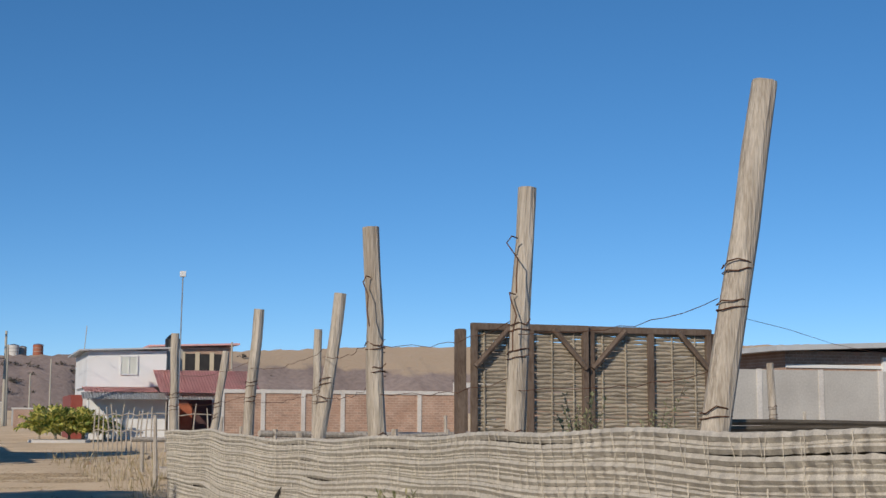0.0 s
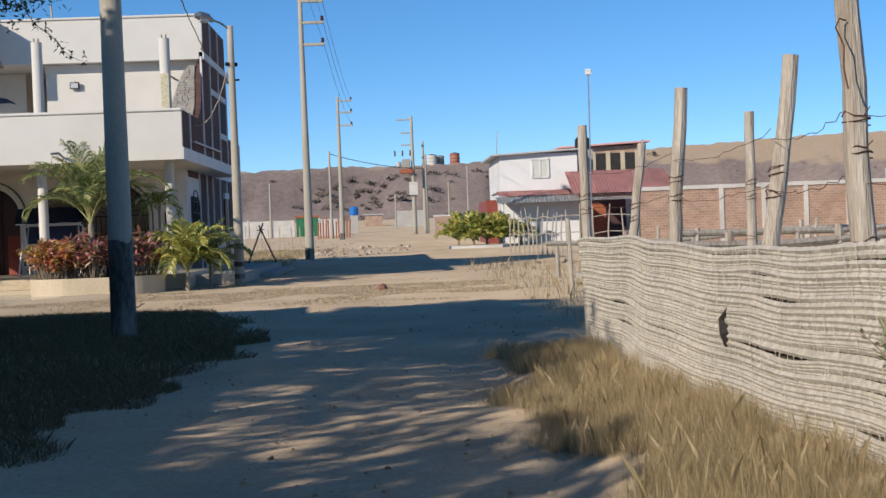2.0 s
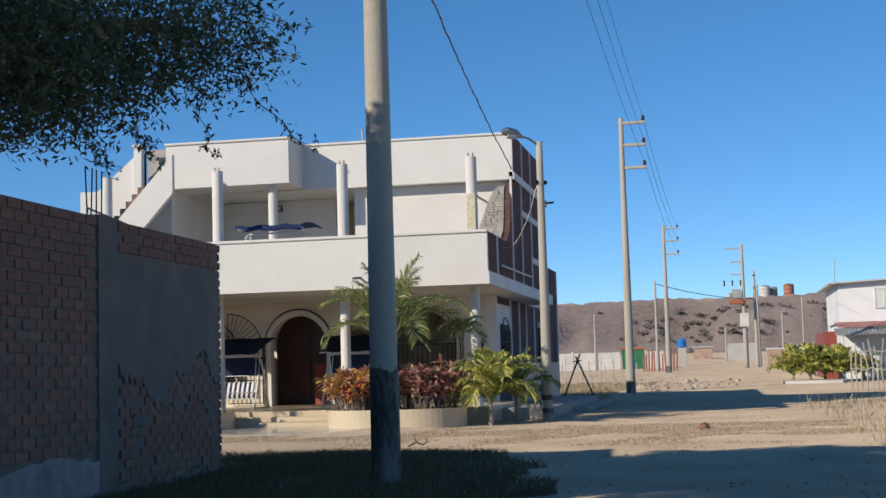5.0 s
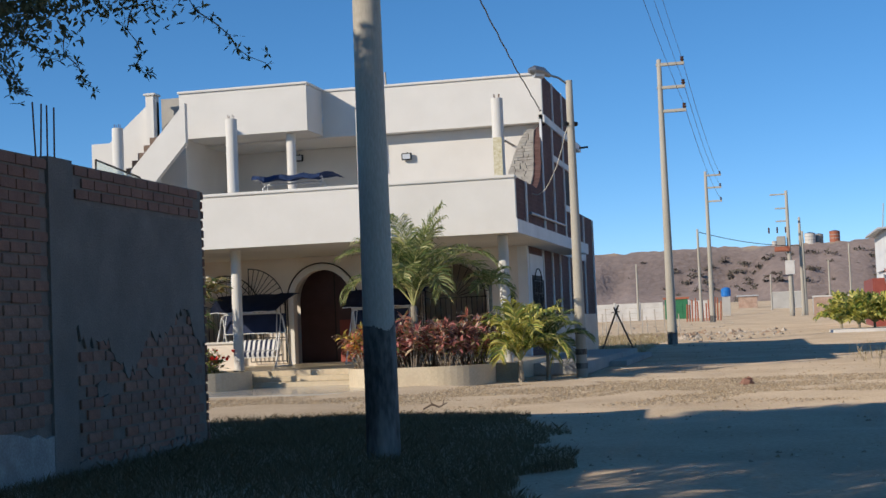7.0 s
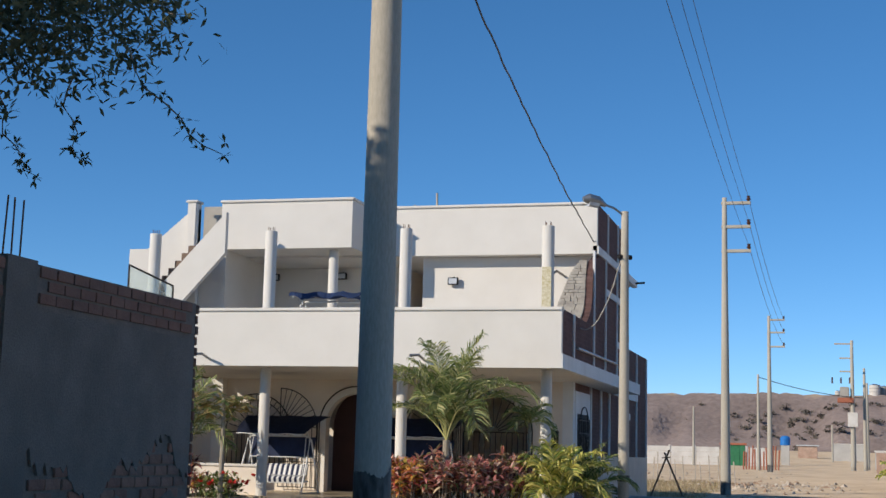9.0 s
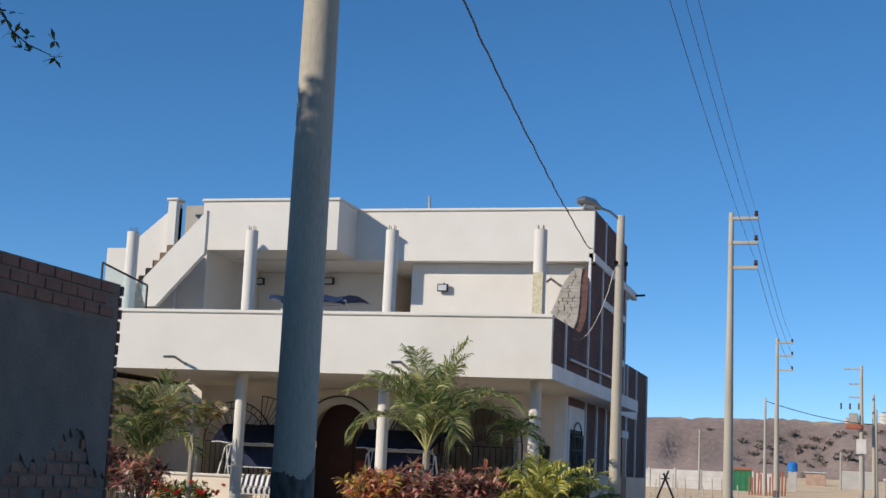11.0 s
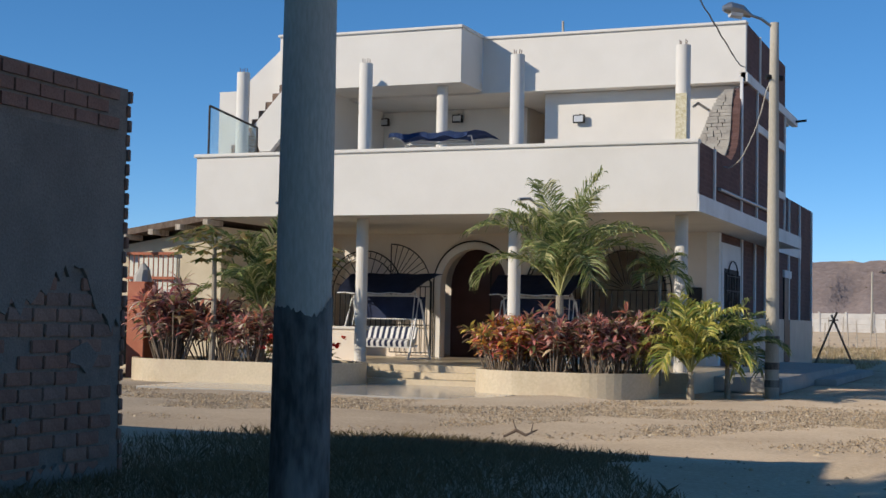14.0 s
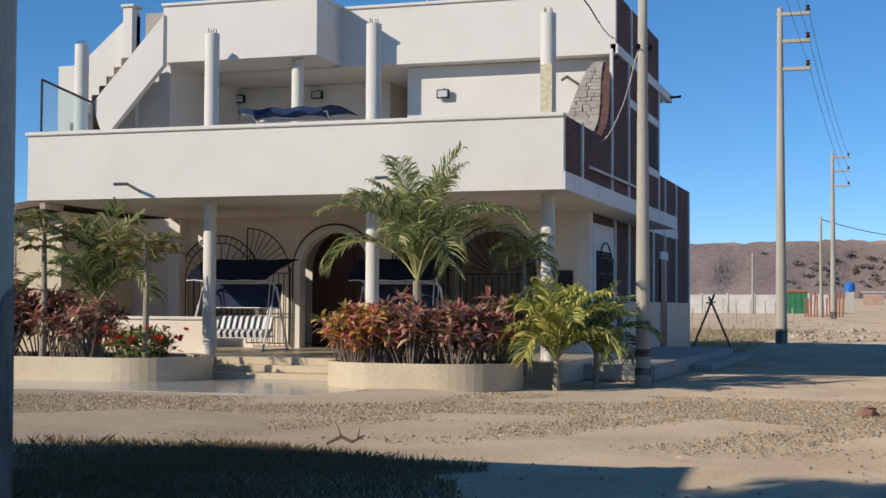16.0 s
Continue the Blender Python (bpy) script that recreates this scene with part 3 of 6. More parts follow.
hp("upper_coping", box(-10.84, FX + 0.02, 28.64, 28.88, 7.38, 7.44, 0.01), "white")
# projecting bay of the parapet
hp("bay_front", box(-14.25, -10.84, 27.42, 27.56, 6.24, 7.4), "white")
hp("bay_side", box(-10.98, -10.842, 27.565, 28.685, 6.243, 7.395), "white")
hp("bay_coping", box(-14.28, -10.8, 27.37, 27.61, 7.4, 7.46, 0.01), "white")
hp("bay_side_coping", box(-11.03, -10.8, 27.61, 28.7, 7.4, 7.46), "white")
hp("bay_slab", box(-14.24, -10.99, 27.565, 28.84, 6.25, 6.36), "white")
hp("left_roof_wall", box(-14.3, -14.16, 27.58, 33.69, 3.48, 6.248), "white")
# upper floor walls
hp("upper_wall", box(-9.52, FX - 0.17, 29.1, 29.3, 3.48, 6.19), "white")
hp("upper_wall_left", box(-14.15, -10.5, 30.75, 30.95, 3.48, 6.19), "white")
hp("corridor_wall", box(-10.5, -9.4, 32.6, 32.8, 3.48, 6.19), "cream")
hp("corridor_side", box(-9.52, -9.38, 29.3, 32.6, 3.48, 6.19), "cream")
hp("corridor_side", box(-10.65, -10.5, 30.95, 32.6, 3.48, 6.19), "cream")
hp("stair_side_wall", box(-15.1, -14.305, 27.6, 27.75, 3.48, 6.249), "white")
hp("interior_end", box(-16.25, -16.02, YW + 0.25, 33.7, 0.0, 3.19), "cream")
hp("upper_back", box(-14.2, FX - 0.16, 33.7, 33.84, 3.48, 7.3), "white")
hp("roof_deck", box(-14.2, FX - 0.14, 28.83, 33.7, 6.36, 6.42), "concrete")
# ground floor side
SX = -5.86
hp("side_wall", box(SX - 0.22, SX, YW + 0.25, 44.1, 0.0, 3.2), "brownbrick", "brown brick side wall")
hp("rear_upper", box(SX - 0.22, SX, 36.4, 44.1, 3.2, 4.75), "brownbrick")
hp("side_corner", box(SX - 0.25, SX + 0.01, YW - 0.003, YW + 0.25, 0.28, 3.2), "trim")
hp("side_base", box(SX, SX + 0.03, 33.3, 38.6, 0.28, 1.42), "basetile", "beige tiled wall base")
hp("side_base", box(SX, SX + 0.03, 39.6, 44.1, 0.0, 1.42), "basetile")
hp("side_window_frame", box(SX, SX + 0.03, YW + 0.25, 32.25, 0.9, 3.0), "trim")
wn_ = hp("side_arched_window", box(SX + 0.03, SX + 0.045, 30.35, 31.95, 1.0, 2.45), "dark", "dark side window with a wrought iron grille")
bars = [[(30.4 + k * 0.3, z) for z in (1.0, 2.35)] for k in range(6)] + [[(30.35, z), (31.95, z)] for z in (1.02, 1.5, 1.98, 2.3)]
bars += [[(31.15 + 0.55 * math.cos(a * math.pi / 10), 2.3 + 0.34 * math.sin(a * math.pi / 10)) for a in range(11)]]
bars += [[(yc + 0.12 * math.cos(a * 0.5), zc + 0.2 * math.sin(a * 0.5)) for a in range(13)] for yc, zc in ((30.7, 1.75), (31.15, 2.15), (31.6, 1.75), (31.15, 1.25))]
for pts_ in bars:
    part("grille_bar", tube([(SX + 0.07, a, b) for a, b in pts_], 0.016, 5), "iron", wn_).matrix_parent_inverse = wn_.matrix_world.inverted()
for y in (32.4, 34.1, 35.6, 37.5, 39.4, 41.4, 43.9):
    hp("side_strip", box(SX - 0.02, SX + 0.045, y - 0.06, y + 0.06, 1.42 if y > 32.5 else 0.28, 3.2 if y < 36.4 else 4.72), "trim")
hp("side_band", box(SX, SX + 0.04, 36.4, 41.6, 3.19, 3.45), "trim")
hp("side_door", box(SX, SX + 0.04, 38.6, 39.6, 0.28, 2.55), "iron", "dark metal side door")
hp("door_lintel", box(SX, SX + 0.06, 38.5, 39.7, 2.55, 2.75), "trim")
hp("meter_box", box(-6.5, -6.2, YW - 0.09, YW, 1.6, 2.02, 0.01), "iron", "dark metal meter box")
# shadowed pipe and small details
hp("drain_spout", tube([(-12.9, FY, 3.32), (-12.95, FY - 0.35, 3.42), (-13.1, FY - 0.55, 3.4)], 0.03, 8), "steel")
hp("drain_spout", tube([(-8.0, FY, 3.32), (-8.05, FY - 0.35, 3.42), (-8.2, FY - 0.5, 3.4)], 0.03, 8), "steel")
hp("side_pipe", tube([(FX + 0.05, 25.9, 3.72), (FX + 0.05, 31.5, 3.76)], 0.035, 8), "steel")
hp("roof_spout", tube([(FX, 35.3, 6.28), (FX + 0.3, 35.3, 6.3)], 0.03, 8), "iron")


def column(x, y, z0, z1, r, tile=False):
    c = hp("column", tube([(x, y, z0), (x, y, z1)], r, 20), "white", "round white plastered column", smooth=False)
    for k in range(4):
        a = math.pi / 4 + k * math.pi / 2
        b = part("rebar_stub", tube([(x + 0.07 * math.cos(a), y + 0.07 * math.sin(a), z1), (x + 0.08 * math.cos(a), y + 0.07 * math.sin(a), z1 + 0.1)], 0.008, 5), "rust", c)
        b.matrix_parent_inverse = c.matrix_world.inverted()
    if tile:
        b = part("tile_band", box(x - 0.1, x + 0.1, y - r - 0.015, y - 0.05, 4.5, 5.4), "ceramic", c, "patterned yellow ceramic tile strip")
        b.matrix_parent_inverse = c.matrix_world.inverted()
    return c


for x in (-12.0, -8.8, -5.61):
    column(x, 25.24, 3.48, 6.3, 0.135, x > -6)
    hp("porch_column", tube([(x, 25.24, PORCH), (x, 25.24, 3.197)], 0.12, 20), "white", "round white porch column")
column(-11.43, 27.85, 3.48, 6.24, 0.12)
column(-15.38, 26.2, 3.48, 6.45, 0.14)
# stair to the roof, with two raked parapets
hp("stair_front_wall", prism([(-15.2, 5.28), (-15.0, 4.75), (-14.75, 4.75), (-13.62, 5.98), (-13.62, 6.97)], 26.3, 26.45), "white", "white raked stair parapet")
hp("stair_back_wall", prism([(-16.7, 4.6), (-14.86, 4.6), (-14.86, 7.25), (-15.1, 7.2), (-16.2, 6.28), (-16.7, 6.28)], 27.4, 27.55), "white")
hp("stair_newel", box(-15.1, -14.86, 27.25, 27.56, 5.9, 7.4, 0.02), "white")
hp("newel_cap", box(-15.14, -14.82, 27.21, 27.6, 7.4, 7.46, 0.015), "white")
for k in range(11):
    hp("stair_tread", box(-16.3 + k * 0.165, -16.05 + k * 0.165, 26.46, 27.39, 4.22 + k * 0.18, 4.4 + k * 0.18, 0.008), "steptile", "reddish brown tiled step")
hp("stair_roof_wall", box(-15.0, -14.3, 28.0, 28.15, 6.0, 7.42), "concrete")

# glass balustrade
gb = hp("glass_balustrade", prism([(-15.08, 4.46), (-13.98, 4.46), (-13.98, 4.95), (-15.08, 5.44)], 24.4, 24.412), "glass", "clear glass balustrade panel")
for a, b in (((-15.08, 24.4, 4.45), (-15.08, 24.4, 5.46)), ((-13.97, 24.4, 4.45), (-13.97, 24.4, 4.97)), ((-15.08, 24.4, 5.46), (-13.97, 24.4, 4.97))):
    part("frame_bar", tube([a, b], 0.025, 6), "iron", gb).matrix_parent_inverse = gb.matrix_world.inverted()


def floodlight(x, y, z):
    f = hp("floodlight", box(x - 0.13, x + 0.13, y - 0.14, y - 0.06, z - 0.09, z + 0.09, 0.01), "iron", "black wall floodlight")
    part("lens", box(x - 0.1, x + 0.1, y - 0.146, y - 0.141, z - 0.065, z + 0.065), "lens", f).matrix_parent_inverse = f.matrix_world.inverted()
    part("bracket", tube([(x, y, z + 0.12), (x, y - 0.1, z + 0.05)], 0.015, 6), "iron", f).matrix_parent_inverse = f.matrix_world.inverted()


for x, y, z in ((-8.72, 29.1, 5.6), (-12.2, 30.75, 5.97), (-14.1, 30.75, 5.95)):
    floodlight(x, y, z)
hp("wall_lamp", tube([(-5.95, 29.1, 5.7), (-6.1, 28.8, 5.8), (-6.15, 28.6, 5.7)], 0.03, 6), "steel")

# arched openings: trim rings, grilles, doors
def ring(cx, r0, r1, sill, zc, y0, y1, n=16):
    out = arch_outline(cx, r1, sill, zc, n)
    inn = arch_outline(cx, r0, sill, zc, n)
    return prism(out + inn[::-1], y0, y1)


hp("door_surround", ring(-11.4, 0.8, 0.95, PORCH, 2.05, YW - 0.05, YW), "white", "white arched door surround")


def iron_arch(cx, r0, r1, sill, zc, y, label):
    """Two bent bars over an opening, joined by short rungs."""
    def bent(r):
        return [(cx - r, y, sill)] + [(cx - r * math.cos(math.pi * k / 20), y, zc + r * math.sin(math.pi * k / 20)) for k in range(21)] + [(cx + r, y, sill)]
    a = hp("iron_arch", tube(bent(r1), 0.016, 6), "iron", label)
    if r1 - r0 > 0.04:
        part("inner_bar", tube(bent(r0), 0.013, 6), "iron", a).matrix_parent_inverse = a.matrix_world.inverted()
        for k in range(1, 20):
            c, d = math.cos(math.pi * k / 20), math.sin(math.pi * k / 20)
            part("rung", tube([(cx - r0 * c, y, zc + r0 * d), (cx - r1 * c, y, zc + r1 * d)], 0.009, 5), "iron", a).matrix_parent_inverse = a.matrix_world.inverted()
    return a


iron_arch(-11.4, 0.98, 0.98, PORCH, 2.05, YW - 0.03, "black bent iron bar round the door arch")
iron_arch(-14.13, 0.82, 0.98, 1.0, 1.83, YW - 0.04, "black iron arch band with rungs")
iron_arch(-7.85, 0.86, 1.0, 0.75, 1.95, YW - 0.04, "black iron arch band with rungs")
iron_arch(-9.35, 0.7, 0.78, 1.0, 2.05, YW - 0.04, "black iron arch band with rungs")
hp("arched_door", prism(arch_outline(-11.4, 1.0, PORCH, 2.05), YW + 1.1, YW + 1.16), "redwood", "dark red wooden arched double door")
hp("door_seam", box(-11.41, -11.39, YW + 1.08, YW + 1.1, PORCH, 2.8), "dark")
hp("red_screen", box(-11.15, -10.7, 30.5, 30.6, PORCH, 1.5, 0.01), "reddoor", "red painted freestanding panel")


def grille(cx, r, sill, zc, y, label):
    g = hp("grille", tube([(cx - r, y, zc), (cx + r, y, zc)], 0.014, 6), "iron", label)
    n = int(2 * r / 0.13)
    for k in range(n + 1):
        x = cx - r + 2 * r * k / n
        part("bar", tube([(x, y, sill), (x, y, zc)], 0.011, 5), "iron", g).matrix_parent_inverse = g.matrix_world.inverted()
    for k in range(1, 12):
        a = math.pi * k / 12
        part("ray_bar", tube([(cx - 0.15 * r * math.cos(a), y, zc + 0.15 * r * math.sin(a)), (cx - r * math.cos(a), y, zc + r * math.sin(a))], 0.01, 5), "iron", g).matrix_parent_inverse = g.matrix_world.inverted()
    return g


grille(-14.13, 0.8, 1.0, 1.83, YW + 0.05, "black iron window grille with a sunburst head")
grille(-7.85, 0.9, 0.75, 1.95, YW + 0.05, "black iron window grille with a sunburst head")
grille(-9.35, 0.72, 1.0, 2.05, YW + 0.05, "black iron window grille with a sunburst head")
# open gate leaf standing out from the door
GY_ = YW - 0.12
gl = hp("gate_leaf", tube([(-12.4, GY_, PORCH + 0.05), (-12.4, GY_, 2.1)], 0.02, 6), "iron", "black iron gate leaf with a quarter sunburst, open")
for k in range(9):
    x = -13.42 + 0.125 * k
    part("bar", tube([(x, GY_, PORCH + 0.1), (x, GY_, 1.98)], 0.011, 5), "iron", gl).matrix_parent_inverse = gl.matrix_world.inverted()
for z in (PORCH + 0.1, 1.1, 1.98):
    part("rail", tube([(-13.42, GY_, z), (-12.4, GY_, z)], 0.013, 5), "iron", gl).matrix_parent_inverse = gl.matrix_world.inverted()
arc = [(-13.42 + 1.0 * math.sin(math.pi / 2 * k / 10), GY_, 1.98 + 0.98 * math.cos(math.pi / 2 * k / 10)) for k in range(11)]
part("arc_rail", tube(arc, 0.014, 5), "iron", gl).matrix_parent_inverse = gl.matrix_world.inverted()
part("edge_bar", tube([(-13.42, GY_, 1.98), (-13.42, GY_, 2.96)], 0.014, 5), "iron", gl).matrix_parent_inverse = gl.matrix_world.inverted()
for k in range(1, 10):
    part("ray_bar", tube([(-13.42, GY_, 1.98), arc[k]], 0.009, 5), "iron", gl).matrix_parent_inverse = gl.matrix_world.inverted()
# porch side wall on the left, white, under the slab
hp("porch_low_wall", box(-15.2, -12.3, 26.0, 26.15, PORCH, 1.0), "cream")
hp("low_wall_cap", box(-15.2, -12.25, 25.96, 26.19, 1.0, 1.06, 0.01), "white")
hp("roof_antenna", tube([(-9.7, 31, 6.4), (-9.75, 31, 8.2)], 0.03, 6), "wood")
hp("roof_pipe", tube([(-10.3, 31, 6.4), (-10.35, 31, 7.9)], 0.04, 6), "steel")


# garden swings
def garden_swing(x, y, z, upper=False):
    canvas = "blue" if upper else "navy"
    s = thing("garden_swing", "garden swing with %s canvas canopy and white frame" % ("blue" if upper else "dark navy"), "swing seat", (x, y, z), "garden swings")
    for sx in (-0.82, 0.82):
        part("frame_side", tube([(sx, -0.62, 0.02), (sx * 0.98, -0.2, 0.9), (sx * 0.96, -0.05, 1.28), (sx * 0.96, 0.05, 1.28), (sx * 0.98, 0.2, 0.9), (sx, 0.55, 0.02)], 0.022, 7), "whitepaint", s)
        part("foot_rail", tube([(sx, -0.66, 0.03), (sx, 0.6, 0.03)], 0.02, 6), "whitepaint", s)
        part("hanger", tube([(sx * 0.82, 0, 1.33), (sx * 0.86, -0.2, 0.62), (sx * 0.86, -0.3, 0.34)], 0.012, 5), "whitepaint", s)
        part("canopy_arm", tube([(sx * 0.9, 0.0, 1.33), (sx * 0.98, -0.3, 1.46), (sx * 1.0, -0.5, 1.42)], 0.014, 5), "whitepaint", s)
    part("top_rail", tube([(-0.8, 0, 1.24), (-0.76, 0, 1.33), (-0.66, 0, 1.36), (0.66, 0, 1.36), (0.76, 0, 1.33), (0.8, 0, 1.24)], 0.024, 7), "whitepaint", s)
    # slung canvas, its front edge low
    bm = bmesh.new()
    rows_ = [(-0.62, 1.49), (-0.4, 1.53), (0.0, 1.555), (0.4, 1.53), (0.58, 1.5)] if upper else [(-0.62, 1.4), (-0.4, 1.52), (0.0, 1.68), (0.35, 1.8), (0.55, 1.85)]
    grid = [[bm.verts.new(((-0.86 + 1.72 * i / 10) * (1 + 0.07 * j), yy, zz + (0.035 if upper else 0.012) * math.sin(i * 1.9 + j))) for i in range(11)] for j, (yy, zz) in enumerate(rows_)]
    for a, b in zip(grid, grid[1:]):
        for i in range(10):
            bm.faces.new((a[i], a[i + 1], b[i + 1], b[i]))
    bmesh.ops.solidify(bm, geom=bm.faces[:], thickness=0.02)
    canopy = part("canopy", bm, canvas, s)
    if upper:
        # loose edge of the canvas, hanging in folds
        bm = bmesh.new()
        e0 = [bm.verts.new((-0.86 + 1.72 * i / 24, -0.63, 1.5 + 0.02 * math.sin(i * 0.8))) for i in range(25)]
        e1_ = [bm.verts.new((-0.86 + 1.72 * i / 24, -0.65 + 0.01 * math.sin(i * 2.0), 1.4 + 0.035 * math.sin(i * 0.8 + 0.5))) for i in range(25)]
        for i in range(24):
            bm.faces.new((e0[i], e0[i + 1], e1_[i + 1], e1_[i]))
        bmesh.ops.solidify(bm, geom=bm.faces[:], thickness=0.01)
        part("hanging_edge", bm, canvas, s)
        part("edge_tube", tube([(-0.95, 0.57, 1.5), (0.0, 0.57, 1.48), (0.95, 0.57, 1.5)], 0.018, 7), "whitepaint", s)
        return s
    part("edge_piping", tube([(-0.86 + 1.72 * i / 10, -0.63, 1.395 + 0.012 * math.sin(i * 1.9)) for i in range(11)], 0.012, 5), "whitepaint", canopy)
    part("canvas_back", prism([(-0.8, 0.86), (0.8, 0.86), (0.84, 1.34), (-0.84, 1.34)], 0.2, 0.215), "navy", s)
    part("back_piping", tube([(-0.8, 0.19, 0.86), (0.8, 0.19, 0.86)], 0.012, 5), "whitepaint", s)
    # striped cushion: a sloping back and a rounded seat, in strips
    seat = part("seat_frame", tube([(-0.74, -0.42, 0.27), (0.74, -0.42, 0.27), (0.74, 0.05, 0.3), (-0.74, 0.05, 0.3), (-0.74, -0.42, 0.27)], 0.018, 6), "whitepaint", s)
    prof_ = [(0.12, 0.66), (0.1, 0.7), (0.04, 0.66), (-0.06, 0.44), (-0.4, 0.42), (-0.47, 0.37), (-0.44, 0.28), (-0.1, 0.3), (0.04, 0.4)]
    for k in range(22):
        xx = -0.715 + 0.065 * k
        strip = prism([(a, b) for a, b in prof_], xx, xx + 0.063, "x")
        part("cushion_strip", strip, "whitepaint" if k % 2 else "stripe", seat)
    return s


garden_swing(-12.55, 27.6, PORCH)
garden_swing(-9.2, 27.9, PORCH)
garden_swing(-10.95, 26.6, 3.48, True)

# ---------------------------------------------------------------- front garden
apron = link("tiled_apron", box(-13.6, -7.5, 20.0, 23.75, -0.05, 0.035), "tilefloor")
tagged(apron, "glossy grey-beige tiled forecourt", "paving", kind="structure")


def stadium(x0, x1, y0, y1, n=26):
    r = (y1 - y0) / 2
    cy = (y0 + y1) / 2
    pts = [(x1 - r + r * math.sin(math.pi * k / n), cy - r * math.cos(math.pi * k / n)) for k in range(n + 1)]
    pts += [(x0 + r - r * math.sin(math.pi * k / n), cy + r * math.cos(math.pi * k / n)) for k in range(n + 1)]
    return pts


def planter(outline, inner, h, label):
    c = np.mean(outline, 0)
    p = thing("planter", label, "planter", (c[0], c[1], 0), "garden planters")
    o = [(a - c[0], b - c[1]) for a, b in outline]
    i = [(a - c[0], b - c[1]) for a, b in inner]
    bm = bmesh.new()
    n = len(o)
    ov, ot = [bm.verts.new((a, b, -0.05)) for a, b in o], [bm.verts.new((a, b, h)) for a, b in o]
    it, iv = [bm.verts.new((a, b, h)) for a, b in i], [bm.verts.new((a, b, 0.1)) for a, b in i]
    for k in range(n):
        j = (k + 1) % n
        bm.faces.new((ov[k], ov[j], ot[j], ot[k])), bm.faces.new((ot[k], ot[j], it[j], it[k])), bm.faces.new((it[k], it[j], iv[j], iv[k]))
    part("wall", bm, "marble", p)
    bm = bmesh.new()
    bm.faces.new([bm.verts.new((a, b, h - 0.08)) for a, b in i])
    part("soil", bm, "hill", p)
    return p


PH = 0.42
planter(stadium(-8.55, -5.45, 21.75, 23.95), stadium(-8.45, -5.55, 21.85, 23.85), PH, "curved beige marble planter full of croton bushes")
planter(stadium(-15.6, -10.95, 21.9, 24.3), stadium(-15.5, -11.05, 22.0, 24.2), PH, "curved beige marble planter with palms and papayas")


# plants
def blade_fan(r, n, length, width, base=(0, 0, 0), lift=(0.2, 1.3), droop=0.5):
    """Lance leaves round a point: vertices and faces."""
    v, f = [], []
    for k in range(n):
        a, e, L = r.uniform(0, 6.28), r.uniform(*lift), length * r.uniform(0.6, 1.15)
        d = Vector((math.cos(a) * math.cos(e), math.sin(a) * math.cos(e), math.sin(e)))
        s = Vector((-math.sin(a), math.cos(a), r.uniform(-0.4, 0.4))).normalized() * width * r.uniform(0.7, 1.2)
        b = Vector(base)
        m = b + d * L * 0.5
        t = b + d * L - Vector((0, 0, droop * L * 0.5))
        i = len(v)
        v += [tuple(b), tuple(m + s), tuple(t), tuple(m - s)]
        f += [(i, i + 1, i + 2, i + 3)]
    return v, f


def arched_leaf(r, v, f, c, a, e, L, w):
    """One arching lance leaf in three joints."""
    d = Vector((math.cos(a) * math.cos(e), math.sin(a) * math.cos(e), math.sin(e)))
    sd = Vector((-math.sin(a), math.cos(a), r.uniform(-0.5, 0.5))).normalized() * w
    p, n0 = Vector(c), len(v)
    v.append(tuple(p))
    for k, ww in ((1, 0.8), (2, 1.0), (3, 0.6)):
        p = p + d * L * 0.27
        d = (d + Vector((0, 0, -0.34 * r.uniform(0.4, 1.6)))).normalized()
        v += [tuple(p + sd * ww), tuple(p - sd * ww)]
    v.append(tuple(p + d * L * 0.25))
    f += [(n0, n0 + 1, n0 + 2), (n0 + 1, n0 + 3, n0 + 4, n0 + 2), (n0 + 3, n0 + 5, n0 + 6, n0 + 4), (n0 + 5, n0 + 7, n0 + 6)]


def croton(at, h, spread, hot, seed, label, category="croton bush"):
    r = random.Random(seed)
    t = thing("croton_bush", label, category, at, "croton bushes")
    v, f = [], []
    sb = bmesh.new()
    for k in range(13):
        a, d = 2.4 * k + r.uniform(-0.3, 0.3), math.sqrt((k + 0.5) / 13) * spread
        top_ = Vector((math.cos(a) * d, math.sin(a) * d, h * r.uniform(0.62, 1.05) * (1 - 0.25 * (d / spread) ** 2)))
        tube([(top_.x * 0.3, top_.y * 0.3, -0.1), (top_.x * 0.75, top_.y * 0.75, top_.z * 0.55), tuple(top_)], [0.016, 0.012, 0.008], 5, sb)
        for q, (u, n) in enumerate(((1.0, 14), (0.9, 8), (0.78, 5), (0.62, 3))):
            c = Vector((top_.x * (0.3 + 0.7 * u), top_.y * (0.3 + 0.7 * u), top_.z * u))
            for _ in range(n):
                arched_leaf(r, v, f, c, r.uniform(0, 6.28), r.uniform(-0.1, 1.35 - 0.18 * q), 0.25 * r.uniform(0.7, 1.2), 0.029 * r.uniform(0.7, 1.35))
    part("stem", sb, "bark", t)
    raw("foliage", v, f, "crotonhot" if hot else "croton", t)
    return t


